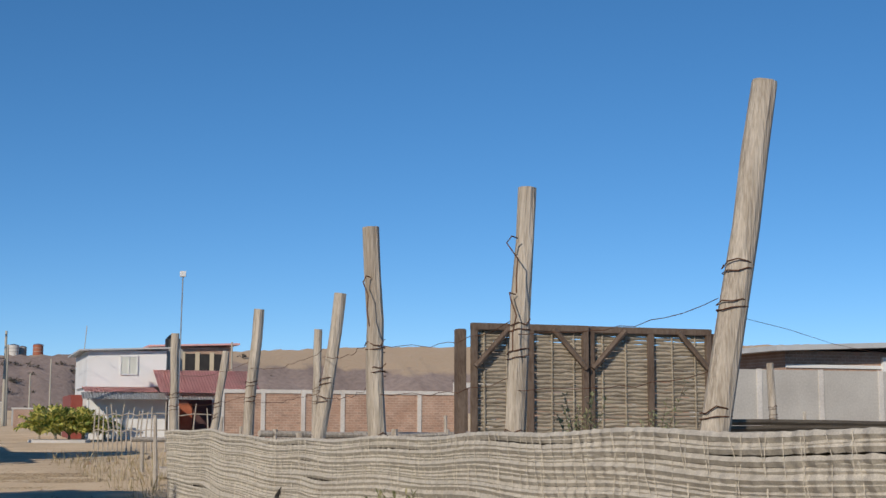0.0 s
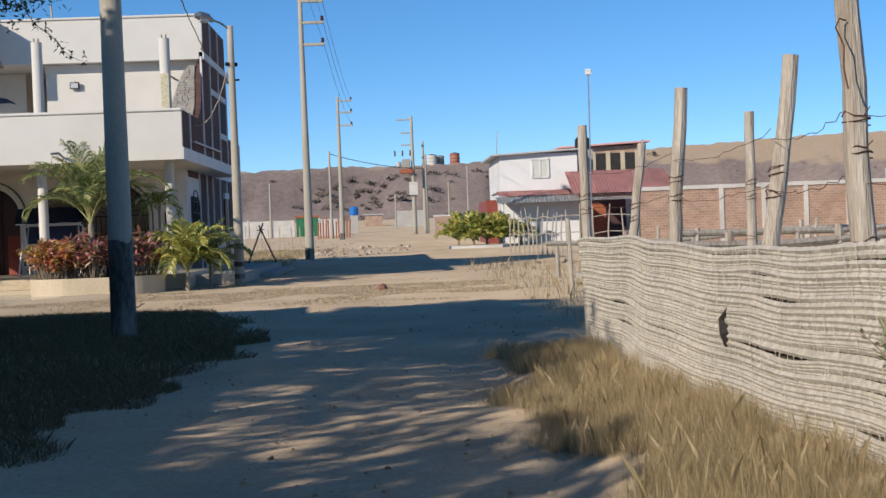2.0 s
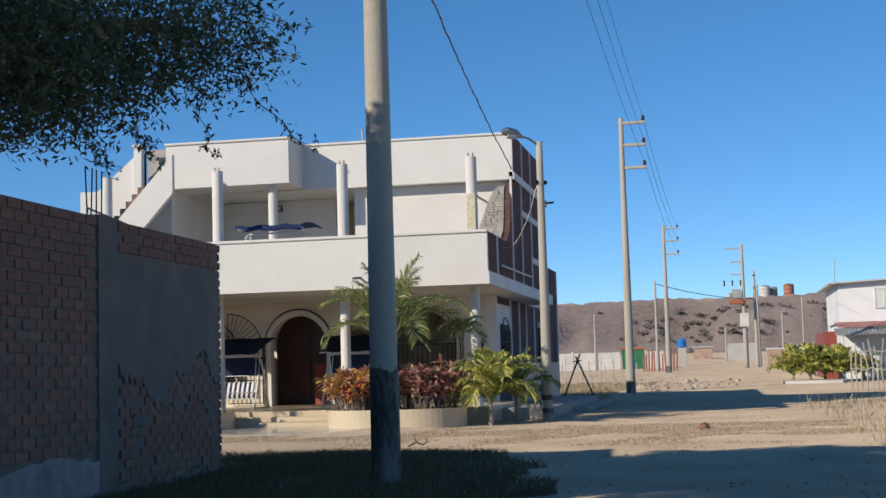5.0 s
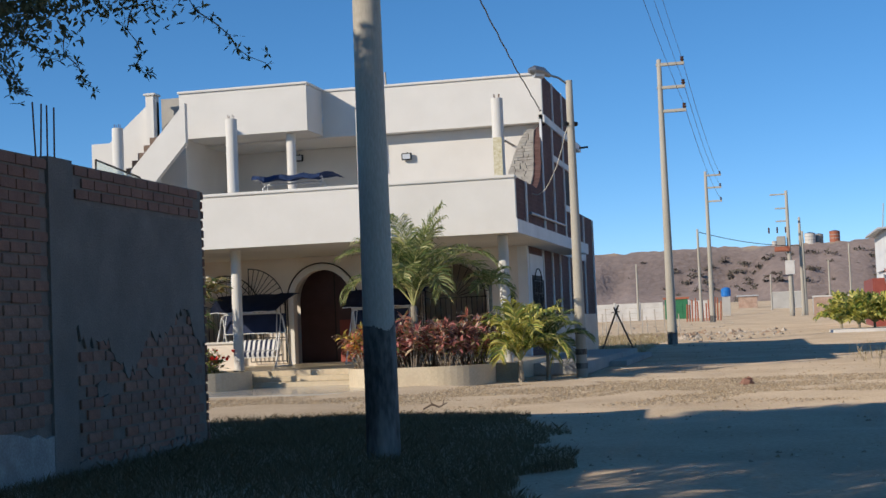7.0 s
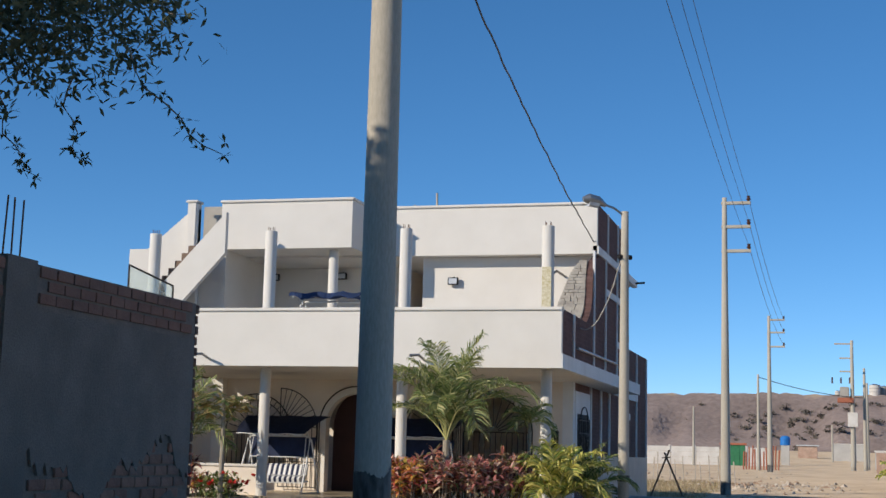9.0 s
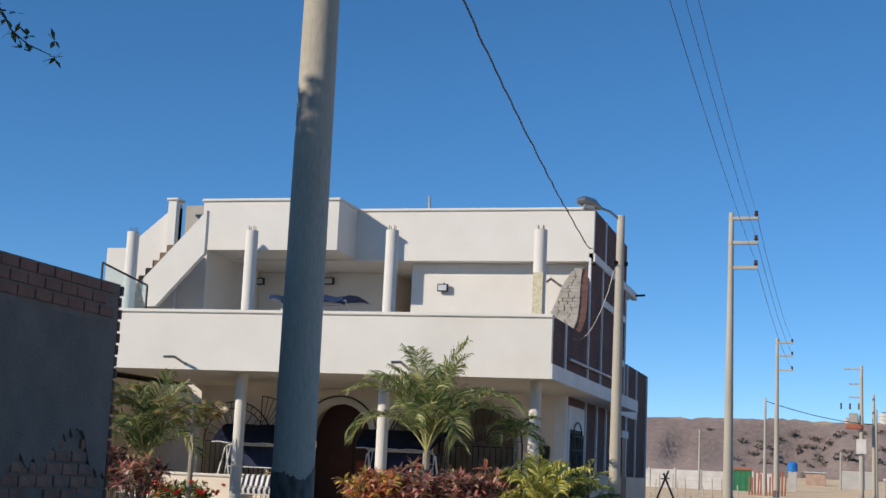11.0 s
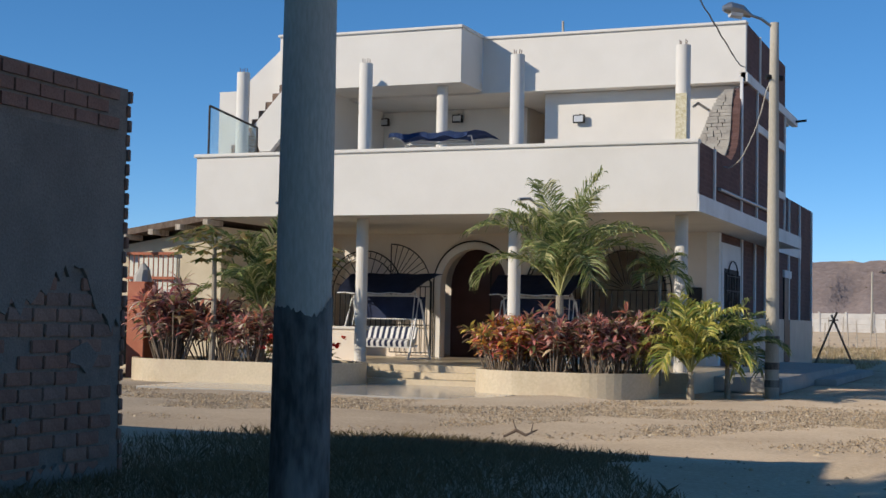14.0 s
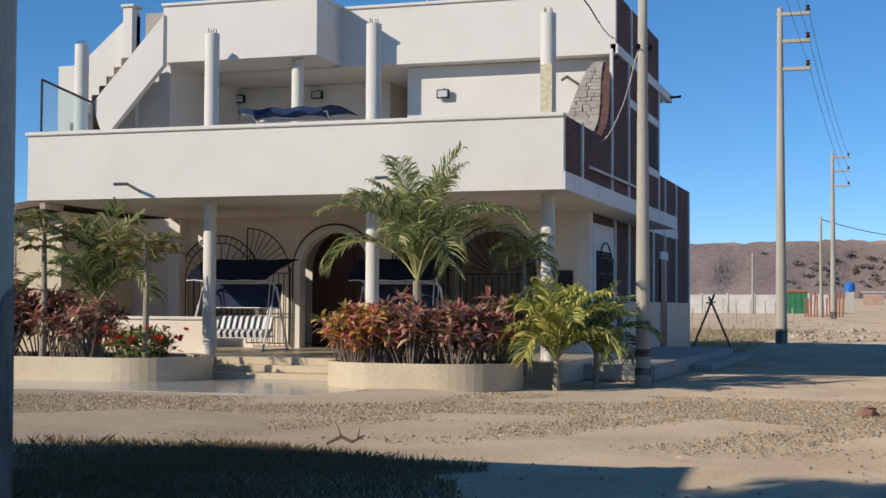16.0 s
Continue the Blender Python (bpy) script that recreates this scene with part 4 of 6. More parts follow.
dark_l, hot_l = "dark red and purple croton bush in the planter", "bright orange, red and yellow croton bush in the planter"
cr_d = [croton((-6.6, 22.5, PH - 0.08), 1.0, 0.5, False, 11, dark_l), croton((-7.3, 22.7, PH - 0.08), 1.05, 0.5, False, 12, dark_l)]
cr_h = [croton((-8.1, 22.5, PH - 0.08), 0.92, 0.48, True, 13, hot_l), croton((-7.65, 22.15, PH - 0.08), 0.85, 0.42, True, 14, hot_l)]
rc = random.Random(5)
for k, (x, y) in enumerate(((-6.0, 22.6), (-5.85, 23.2), (-6.3, 23.3), (-6.9, 23.3), (-7.0, 22.15), (-6.25, 22.15), (-7.6, 23.3))):
    copy_thing(cr_d[k % 2], pose(x, y, PH - 0.08, 0, 0, rc.uniform(0, 360)) @ Matrix.Scale(rc.uniform(0.8, 1.02), 4))
for k, (x, y) in enumerate(((-8.25, 23.1), (-7.9, 23.4), (-7.85, 22.7), (-7.9, 22.05), (-7.5, 22.25))):
    copy_thing(cr_h[k % 2], pose(x, y, PH - 0.08, 0, 0, rc.uniform(0, 360)) @ Matrix.Scale(rc.uniform(0.85, 1.05), 4))
for k, (x, y, s) in enumerate(((-15.0, 22.9, 1.3), (-14.6, 22.6, 1.35), (-14.2, 23.2, 1.2), (-13.6, 22.8, 1.1), (-13.2, 23.3, 1.0), (-12.9, 22.6, 0.9), (-15.2, 23.4, 1.4))):
    copy_thing(cr_d[k % 2], pose(x, y, PH - 0.08, 0, 0, rc.uniform(0, 360)) @ Matrix.Scale(s, 4))
for k, (x, y, s) in enumerate(((-12.3, 22.7, 0.6), (-11.8, 23.0, 0.55))):
    copy_thing(cr_h[k % 2], pose(x, y, PH - 0.08, 0, 0, rc.uniform(0, 360)) @ Matrix.Scale(s, 4))


def flower_bush(at, seed):
    r = random.Random(seed)
    t = thing("flowering_bush", "low green bush with red flowers in the planter", "flower bush", at, "flowering bushes")
    v, f = [], []
    for k in range(40):
        c = (r.gauss(0, 0.22), r.gauss(0, 0.18), r.uniform(0.05, 0.5))
        vv, ff = blade_fan(r, 7, 0.17, 0.03, c, (-0.2, 1.2), 0.3)
        n0 = len(v)
        v += vv
        f += [tuple(i + n0 for i in q_) for q_ in ff]
    raw("foliage", v, f, "leaf", t)
    for k in range(9):
        c = (r.gauss(0, 0.24), r.gauss(-0.1, 0.18), r.uniform(0.25, 0.6))
        vv, ff = blade_fan(r, 10, 0.1, 0.035, c, (-0.1, 1.4), 0.2)
        raw("flower", vv, ff, "flower", t)
    return t


fb = flower_bush((-12.0, 22.5, PH - 0.08), 3)
copy_thing(fb, pose(-11.7, 22.9, PH - 0.08, 0, 0, 120))
copy_thing(fb, pose(-12.4, 22.9, PH - 0.08, 0, 0, 230) @ Matrix.Scale(0.8, 4))


def frond(r, length, rise, droop, leaflets, ll, material, parent, yaw, wide=0.017):
    """A feather palm frond: an arching midrib with dense leaflets that hang at their tips."""
    n = 12
    out = Vector((math.cos(yaw), math.sin(yaw), 0))
    pts, p, e = [], Vector((0, 0, 0)), rise
    for k in range(n + 1):
        pts.append(p.copy())
        p = p + (out * math.cos(e) + Vector((0, 0, math.sin(e)))) * length / n
        e -= droop / n * (0.35 + 1.3 * k / n)
    v, f = [], []
    side = Vector((-math.sin(yaw), math.cos(yaw), 0))
    for k in range(leaflets):
        u = 0.16 + 0.83 * k / leaflets
        i = min(int(u * n), n - 1)
        c = pts[i].lerp(pts[i + 1], u * n - i)
        ax = (pts[i + 1] - pts[i]).normalized()
        up = side.cross(ax) * (1 if side.cross(ax).z > 0 else -1)
        for s in (-1, 1):
            L = ll * (0.35 + 0.65 * math.sin(math.pi * min(0.95, 0.12 + 0.8 * u))) * r.uniform(0.82, 1.1)
            dd = (side * s * r.uniform(0.6, 0.8) + ax * r.uniform(0.6, 0.9) + up * r.uniform(0.1, 0.5)).normalized()
            w = (ax * 0.7 + up * r.uniform(-0.6, 0.6)).normalized() * wide * r.uniform(0.8, 1.2)
            m_ = c + dd * L * 0.45
            m2 = c + dd * L * 0.78 + Vector((0, 0, -L * r.uniform(0.08, 0.2)))
            e_ = c + dd * L * 0.98 + Vector((0, 0, -L * r.uniform(0.25, 0.6)))
            n0 = len(v)
            v += [tuple(c - w * 0.4), tuple(m_ - w), tuple(m2 - w * 0.7), tuple(e_), tuple(m2 + w * 0.7), tuple(m_ + w), tuple(c + w * 0.4)]
            f += [(n0, n0 + 1, n0 + 5, n0 + 6), (n0 + 1, n0 + 2, n0 + 4, n0 + 5), (n0 + 2, n0 + 3, n0 + 4)]
    fo = raw("frond", v, f, material, parent)
    part("midrib", tube([tuple(q) for q in pts], [0.02 * (1 - 0.07 * k) for k in range(n + 1)], 5), "palmrib", fo)
    return fo


def palm(at, trunk_h, n, length, ll, material, seed, label, r0=0.11, lean=0.0, rise=(0.45, 1.42), leaflets=26, droop=(1.7, 2.7), wide=0.017):
    r = random.Random(seed)
    t = thing("palm_tree", label, "palm", at, "garden palms")
    top_ = Vector((lean * trunk_h, 0, trunk_h))
    part("trunk", tube([(0, 0, -0.15), tuple(top_ * 0.35), tuple(top_ * 0.7), tuple(top_)], [r0 * 1.25, r0, r0 * 0.85, r0 * 0.8], 10, rough=0.05, rng=r), "palmtrunk", t)
    for k in range(n):
        fo = frond(r, length * r.uniform(0.8, 1.1), rise[1] - (rise[1] - rise[0]) * (k / n) ** 1.3 + r.uniform(-0.06, 0.06), droop[0] + (droop[1] - droop[0]) * k / n + r.uniform(-0.15, 0.15), leaflets, ll * r.uniform(0.85, 1.1), material, t, 2.4 * k + r.uniform(-0.3, 0.3), wide)
        fo.location = top_
    return t


palm((-7.1, 22.75, PH - 0.1), 1.35, 19, 2.15, 0.55, "leaf", 21, "green feather palm with an arching crown in the planter", 0.085, 0.0, (0.95, 1.56), 58, (0.7, 2.9), 0.014)
palm((-4.93, 23.0, 0.0), 0.45, 18, 1.45, 0.44, "leafy", 22, "short yellow-green palm growing by the kerb", 0.06, 0.0, (0.8, 1.54), 44, (0.9, 3.3), 0.021)
palm((-4.5, 23.9, 0.0), 0.55, 12, 1.15, 0.36, "leaf", 23, "short green palm growing by the street pole", 0.05, 0.0, (0.6, 1.5), 34, (0.8, 3.0), 0.018)
palm((-13.1, 23.2, PH - 0.1), 0.95, 15, 1.75, 0.5, "leaf", 24, "green feather palm in the planter", 0.1, 0.0, (0.7, 1.54), 46, (0.6, 2.5), 0.017)
palm((-5.7, 24.0, PH - 0.1), 1.75, 9, 0.62, 0.3, "leaf", 25, "small slender palm behind the bushes", 0.04, 0.0, (0.2, 1.2), 16, (1.6, 2.6), 0.02)


def papaya(at, h, seed, label):
    r = random.Random(seed)
    t = thing("papaya_tree", label, "tree", at, "papaya trees")
    part("trunk", tube([(0, 0, -0.1), (0.02, 0, h * 0.5), (0, 0, h)], [0.06, 0.05, 0.035], 9), "palmtrunk", t)
    for k in range(26):
        a, e = 2.4 * k, r.uniform(-0.5, 1.1)
        L = r.uniform(0.35, 0.75)
        tip = Vector((math.cos(a) * math.cos(e) * L, math.sin(a) * math.cos(e) * L, h - 0.06 * (k % 5) + math.sin(e) * L * 0.7))
        lf = part("leaf_stalk", tube([(0, 0, h - 0.05 * (k % 6)), tuple(tip)], 0.009, 4), "papaya", t)
        v, f = [], []
        for q in range(8):
            b = a + (q - 3.5) * 0.42
            d = Vector((math.cos(b), math.sin(b), -0.35 + 0.1 * r.uniform(-1, 1)))
            s = Vector((-math.sin(b), math.cos(b), 0)) * 0.045
            l_ = r.uniform(0.22, 0.36)
            n0 = len(v)
            v += [tuple(tip), tuple(tip + d * l_ * 0.6 + s), tuple(tip + d * l_), tuple(tip + d * l_ * 0.6 - s)]
            f.append((n0, n0 + 1, n0 + 2, n0 + 3))
        raw("leaf_blade", v, f, "papaya", lf)
    return t


papaya((-13.7, 22.5, PH - 0.1), 2.35, 31, "tall papaya tree with a bare trunk and yellowing leaves")
papaya((-11.78, 22.55, PH - 0.1), 2.1, 32, "thin papaya tree with sparse leaves")


# ---------------------------------------------------------------- poles and wires
def street_pole(at, h, r0, r1, tar_h, label, arms=(), group="utility poles", lamp=False, lean=(0, 0)):
    t = thing("utility_pole", label, "pole", at, group)
    n = 10
    f_ = lambda z: (lean[0] * z, lean[1] * z, z)
    part("shaft", tube([f_(-0.3 + (h + 0.3) * k / n) for k in range(n + 1)], [r0 + (r1 - r0) * k / n for k in range(n + 1)], 18), "pole", t, smooth=True)
    if tar_h:
        bm = bmesh.new()
        q, m_ = random.Random(int(at[1])), 80
        ra, rb_ = r0 * 1.02, (r0 + (r1 - r0) * tar_h / h) * 1.02
        lo_ = [bm.verts.new((ra * math.cos(6.2832 * k / m_), ra * math.sin(6.2832 * k / m_), -0.3)) for k in range(m_)]
        up_ = [bm.verts.new((rb_ * math.cos(6.2832 * k / m_), rb_ * math.sin(6.2832 * k / m_), tar_h + 0.03 * math.sin(6.2832 * 3 * k / m_) + 0.04 * math.sin(6.2832 * 2 * k / m_ + 1) + q.uniform(-0.012, 0.012))) for k in range(m_)]
        for k in range(m_):
            bm.faces.new((lo_[k], lo_[(k + 1) % m_], up_[(k + 1) % m_], up_[k]))
        part("tar_coat", bm, "tar", t, "flaking black tar coat")
    for z, x0, x1 in arms:
        a = part("crossarm", box(x0, x1, -0.07, 0.07, z - 0.06, z + 0.06, 0.012), "pole", t, "concrete crossarm")
        part("insulator", tube([(x1 - 0.08, 0, z + 0.06), (x1 - 0.08, 0, z + 0.14), (x1 - 0.08, 0, z + 0.2), (x1 - 0.08, 0, z + 0.27)], [0.03, 0.09, 0.05, 0.08], 10), "insul", a)
    if lamp:
        b = part("lamp_arm", tube([(0, 0, h - 0.1), (-0.2, -0.15, h + 0.05), (-0.42, -0.3, h + 0.12)], 0.025, 7), "steel", t)
        hd = part("lamp_head", tube([(-0.36, -0.26, h + 0.09), (-0.5, -0.36, h + 0.17), (-0.68, -0.48, h + 0.2), (-0.78, -0.55, h + 0.19)], [0.04, 0.1, 0.11, 0.05], 10), "steel", t, "grey metal lamp head")
        part("lens", tube([(-0.5, -0.36, h + 0.1), (-0.68, -0.48, h + 0.12)], [0.08, 0.08], 10), "lens", hd)
    return t


ARM3 = ((11.28, -0.12, 1.0), (10.35, -0.12, 1.0), (9.4, -0.12, 1.0))
p1 = street_pole((-3.29, 6.52, 0.0), 11.6, 0.152, 0.09, 1.27, "tall tapered concrete power pole with a tarred foot, standing in grass", ARM3)
p2 = street_pole((-3.67, 50.6, 0.0), 11.5, 0.2, 0.09, 0.6, "tall concrete power pole with three crossarms", ARM3)
p3 = street_pole((-3.92, 97.8, 0.6), 11.0, 0.2, 0.1, 0.5, "tall concrete power pole with three crossarms", ((10.7, -0.12, 1.1), (9.8, -0.12, 1.1), (8.8, -0.12, 1.1)))
p4 = street_pole((2.0, 117.6, 0.7), 10.8, 0.22, 0.12, 0, "concrete power pole carrying a transformer", ((10.5, -1.4, 0.12), (9.3, -1.0, 0.12), (8.2, -1.0, 0.12)))
part("transformer_box", box(-1.2, 0.1, -0.5, 0.5, 5.6, 6.0, 0.03), "rustred", p4, "rust-coloured transformer platform")
part("transformer", box(-1.0, -0.25, -0.4, 0.4, 6.0, 6.9, 0.05), "concrete", p4)
for x in (-1.6, -0.9, -0.2):
    part("fuse", tube([(x, 0, 7.2), (x, 0, 7.7)], 0.07, 8), "insul", p4)
part("meter_cabinet", box(-0.4, 0.4, -0.4, -0.15, 3.6, 4.8, 0.03), "panelwall", p4)
for x, y, h in ((3.0, 119.5, 8.6), (3.3, 124, 7.6)):
    street_pole((x, y, 0.7), h, 0.18, 0.1, 0, "plain concrete power pole")
lampole = street_pole((-3.86, 24.5, 0.0), 6.45, 0.125, 0.075, 0, "concrete street lamp pole at the corner of the house", lamp=True)
for z in (1.0, 0.55, 0.25):
    part("paint_band", tube([(0, 0, z - 0.06), (0, 0, z + 0.06)], 0.127, 16), "tar", lampole)
part("service_clamp", tube([(-0.12, -0.1, 5.5), (0.12, 0.1, 5.5)], 0.05, 8), "iron", lampole)
for x, y, h, z0 in ((-5.0, 104, 7.2, 0.6), (-12.0, 128, 5.4, 0.8), (6.5, 150, 5.5, 1.0), (9.4, 163, 7.5, 1.2), (3.0, 170, 5.4, 1.3), (11.5, 145, 7.6, 1.0), (0.4, 165, 4.4, 1.2)):
    street_pole((x, y, z0), h, 0.13, 0.08, 0, "thin distant concrete pole", group="distant poles")


def wire(name, a, b, sag, r, label, material="cable", n=20, wig=0.0):
    a, b = Vector(a), Vector(b)
    rr = random.Random(int(abs(a.y * 100)))
    pts = [a.lerp(b, k / n) + Vector((rr.uniform(-wig, wig), 0, -sag * 4 * (k / n) * (1 - k / n) + rr.uniform(-wig, wig))) for k in range(n + 1)]
    ob = link(name, tube([tuple(q) for q in pts], r, 5), material)
    return tagged(ob, label, "cable", "overhead wires")


for z1, z2, z3 in ((11.52, 11.5, 11.5), (10.6, 10.57, 10.6), (9.65, 9.62, 9.6)):
    wire("power_line", (-2.37, 6.52, z1), (-2.75, 50.6, z2), 0.35, 0.007, "thin bare overhead power line")
    wire("power_line", (-2.75, 50.6, z2), (-2.9, 97.8, z3 - 0.05), 0.5, 0.01, "thin bare overhead power line")
wire("service_cable", (-3.35, 6.5, 6.9), (-4.45, 23.9, 5.82), 0.22, 0.012, "twisted black service cable", wig=0.008, n=60)
wire("service_cable", (-4.45, 23.9, 5.82), (-5.15, 28.7, 6.5), 0.05, 0.009, "twisted black service cable", wig=0.01)
wire("service_cable", (-3.9, 24.5, 5.6), (-5.08, 26.4, 4.2), 0.5, 0.011, "slack pale service cable", "twine", wig=0.01)
wire("service_cable", (-5.0, 104, 7.6), (3.0, 119.5, 6.8), 0.3, 0.03, "dark sagging overhead service cable")

# ---------------------------------------------------------------- brick wall on the verge
WX = -5.82
bw = thing("boundary_wall", "shaded brick boundary wall, half rendered, with a flaking limewashed foot", "wall", (WX, 4, 0))
inv = Matrix.Translation((-WX, -4, 0))


def wp(name, bm, material, label=""):
    ob = part(name, bm, material, bw, label)
    ob.matrix_parent_inverse = inv
    return ob


wp("core", box(WX - 0.22, WX - 0.012, -22, 8.56, -0.3, 2.82), "mortar", "grey mortar core")
wp("corner_return", box(-14.0, WX - 0.22, 8.3, 8.56, -0.3, 2.82), "mortar")
wp("tie_column", box(WX - 0.24, WX + 0.02, 5.2, 5.62, -0.3, 2.84), "render", "rough grey concrete tie column")
# cement render with an uneven lower edge
rr = random.Random(8)
ys = [5.62 + (8.5 - 5.62) * k / 60 for k in range(61)]
low = [(y, 1.22 + 0.2 * math.sin(y * 2.6) + 0.1 * math.sin(y * 7.3) + rr.uniform(-0.07, 0.07)) for y in ys]
wp("render_coat", prism([(5.62, 2.46), *low, (8.5, 2.46)], WX - 0.02, WX + 0.016, "x"), "render", "rough grey cement render")
for k in range(5):
    cy, cz, ra = rr.uniform(5.8, 8.2), rr.uniform(0.4, 1.1), rr.uniform(0.05, 0.2)
    wp("render_patch", prism([(cy + ra * (1 + rr.uniform(-0.4, 0.4)) * math.cos(a * 0.7), cz + 0.7 * ra * (1 + rr.uniform(-0.4, 0.4)) * math.sin(a * 0.7)) for a in range(9)], WX - 0.02, WX + 0.012 + 0.0002 * k, "x"), "render")
low = [(y, 0.46 + 0.06 * math.sin(y * 1.9) + rr.uniform(-0.03, 0.03)) for y in [-22 + 27.2 * k / 200 for k in range(201)]]
wp("limewash_foot", prism([(-22, -0.3), (5.2, -0.3), *low[::-1]], WX - 0.02, WX + 0.016, "x"), "limewash", "flaking pale limewash")
low = [(5.62 + 2.8 * k / 50, 0.16 + 0.03 * math.sin(k * 0.37) + rr.uniform(-0.05, 0.05)) for k in range(51)]
wp("limewash_foot", prism([(5.62, -0.3), (8.5, -0.3), *low[::-1]], WX - 0.02, WX + 0.018, "x"), "render", "crumbling cement foot")
for y in (5.25, 5.33, 5.45, 5.57):
    wp("rebar", tube([(WX - 0.12, y, 2.8), (WX - 0.12 + rr.uniform(-0.02, 0.02), y + rr.uniform(-0.02, 0.02), 3.32)], 0.008, 5), "rust", "rusty reinforcing bar")

# ---------------------------------------------------------------- reed fence
def fence_x(y):
    return 1.63 + 0.045 * (1.73 - y)


fence = thing("reed_fence", "weathered grey reed-mat fence tied to rough posts", "fence", (1.63, 1.7, 0))
finv = Matrix.Translation((-1.63, -1.7, 0))
rf = random.Random(12)


def mat_at(y, z):
    """The sagging face of the reed mat: a point for a place along it and a height."""
    u = 1.72 - y
    x = fence_x(y) + 0.035 * math.sin(y * 0.9 + 0.6 * z) + 0.018 * math.sin(y * 2.3 + 1.4 * z) - 0.07 * (z / 1.1) ** 2 * (0.5 + 0.5 * math.sin(y * 0.55))
    return x, y, z * (1 + 0.006 * u) + 0.03 * math.sin(y * 0.55 + 0.4) + 0.012 * math.sin(y * 1.15 + 1.9 * z) + 0.008 * math.sin(y * 4.1 + 2.2 * z)


SLITS = [(rf.uniform(0.25, 0.98), rf.uniform(-11.5, 0.8), rf.uniform(0.2, 0.7), rf.uniform(0.005, 0.011)) for _ in range(30)]
NR, SEG = 52, 330
for i in range(NR):
    z = 0.075 + i * 0.02
    lift, ph, wob = rf.uniform(-0.007, 0.006), rf.uniform(0, 6.28), rf.uniform(0.003, 0.009)
    z += rf.uniform(-0.005, 0.005)
    pts, rad, fat = [], [], rf.uniform(0.85, 1.15)
    for k in range(SEG):
        y = 1.72 - 14.4 * k / (SEG - 1)
        x, y, zz = mat_at(y, z)
        for zs, yc, half, gap in SLITS:
            if abs(y - yc) < half and abs(z - zs) < 0.09:
                zz += math.copysign(gap, z - zs) * (1 - ((y - yc) / half) ** 2) * (1 - abs(z - zs) / 0.09)
        tied = 0.5 + 0.5 * math.cos(6.2832 * (y / 0.0873 + 0.08 * math.sin(3 * z) + 0.3 * math.sin(1.3 * y)))
        pts.append((x + lift + 0.005 * tied + rf.uniform(-0.0012, 0.0012), y, zz + wob * math.sin(y * 1.6 + ph) + rf.uniform(-0.001, 0.001)))
        rad.append(0.018 * fat * (1 - 0.16 * tied ** 3 + rf.uniform(-0.08, 0.08)))
    part("reed", tube(pts, rad, 5), "reed", fence).matrix_parent_inverse = finv
# added dark sheet behind the mat, so that its slits read as shaded gaps
gap_sheet = bmesh.new()
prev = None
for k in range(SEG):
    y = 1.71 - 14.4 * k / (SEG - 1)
    ring_ = [gap_sheet.verts.new((q[0] + 0.03, q[1], q[2])) for q in (mat_at(y, 0.04), mat_at(y, 0.4), mat_at(y, 0.75), mat_at(y, 1.1))]
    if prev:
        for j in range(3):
            gap_sheet.faces.new((prev[j], prev[j + 1], ring_[j + 1], ring_[j]))
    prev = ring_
part("reed_backing", gap_sheet, "gapshade_brownreed", fence).matrix_parent_inverse = finv
for k in range(170):
    y = 1.64 - 14.2 * k / 170 + rf.uniform(-0.02, 0.02)
    pts, drift = [], rf.uniform(-0.012, 0.012)
    for j in range(15):
        x, yy, zz = mat_at(y + drift * j * 0.5 + 0.02 * math.sin(j * 0.8 + 2.1 * k), 0.09 + j * 0.0725)
        pts.append((x - 0.0165 + 0.005 * math.sin(j * 2.3 + k), yy, zz))
    part("twine", tube(pts, 0.0014, 4), "twine", fence).matrix_parent_inverse = finv
# solid near-black lump on the mat, standing for the shade inside a tear
hole = link("fence_hole_tear", tube([(fence_x(-2.7) - 0.03, -2.7, 0.55), (fence_x(-2.7) - 0.035, -2.72, 0.62), (fence_x(-2.7) - 0.03, -2.66, 0.7), (fence_x(-2.7) - 0.03, -2.74, 0.76)], [0.01, 0.035, 0.03, 0.006], 7), "dark", fence)
hole.matrix_parent_inverse = finv
hole.name = "torn_hole"


def fence_post(x, y, base_x, base_y, h, r, seed, label="rough weathered wooden fence post"):
    q = random.Random(seed)
    p = thing("fence_post", label, "post", (base_x, base_y, 0), "fence posts")
    n = 9
    pts = [((x - base_x) * k / n + q.uniform(-0.008, 0.008), (y - base_y) * k / n, -0.2 + (h + 0.2) * k / n) for k in range(n + 1)]
    part("trunk", tube(pts, [r * (1.12 - 0.2 * k / n) for k in range(n + 1)], 12, rough=0.07, rng=q), "wood", p)
    for z in (0.45 * h, 0.62 * h, 0.68 * h):
        u = (z + 0.2) / (h + 0.2)
        c = ((x - base_x) * u, (y - base_y) * u, z)
        loop = [(c[0] + r * 1.1 * math.cos(a * 0.7), c[1] + r * 1.1 * math.sin(a * 0.7), c[2] + 0.004 * a * q.uniform(0.6, 1.2)) for a in range(19)]
        part("wire_tie", tube(loop, 0.0032, 4), "rust", p, "rusty twisted wire")
    return p


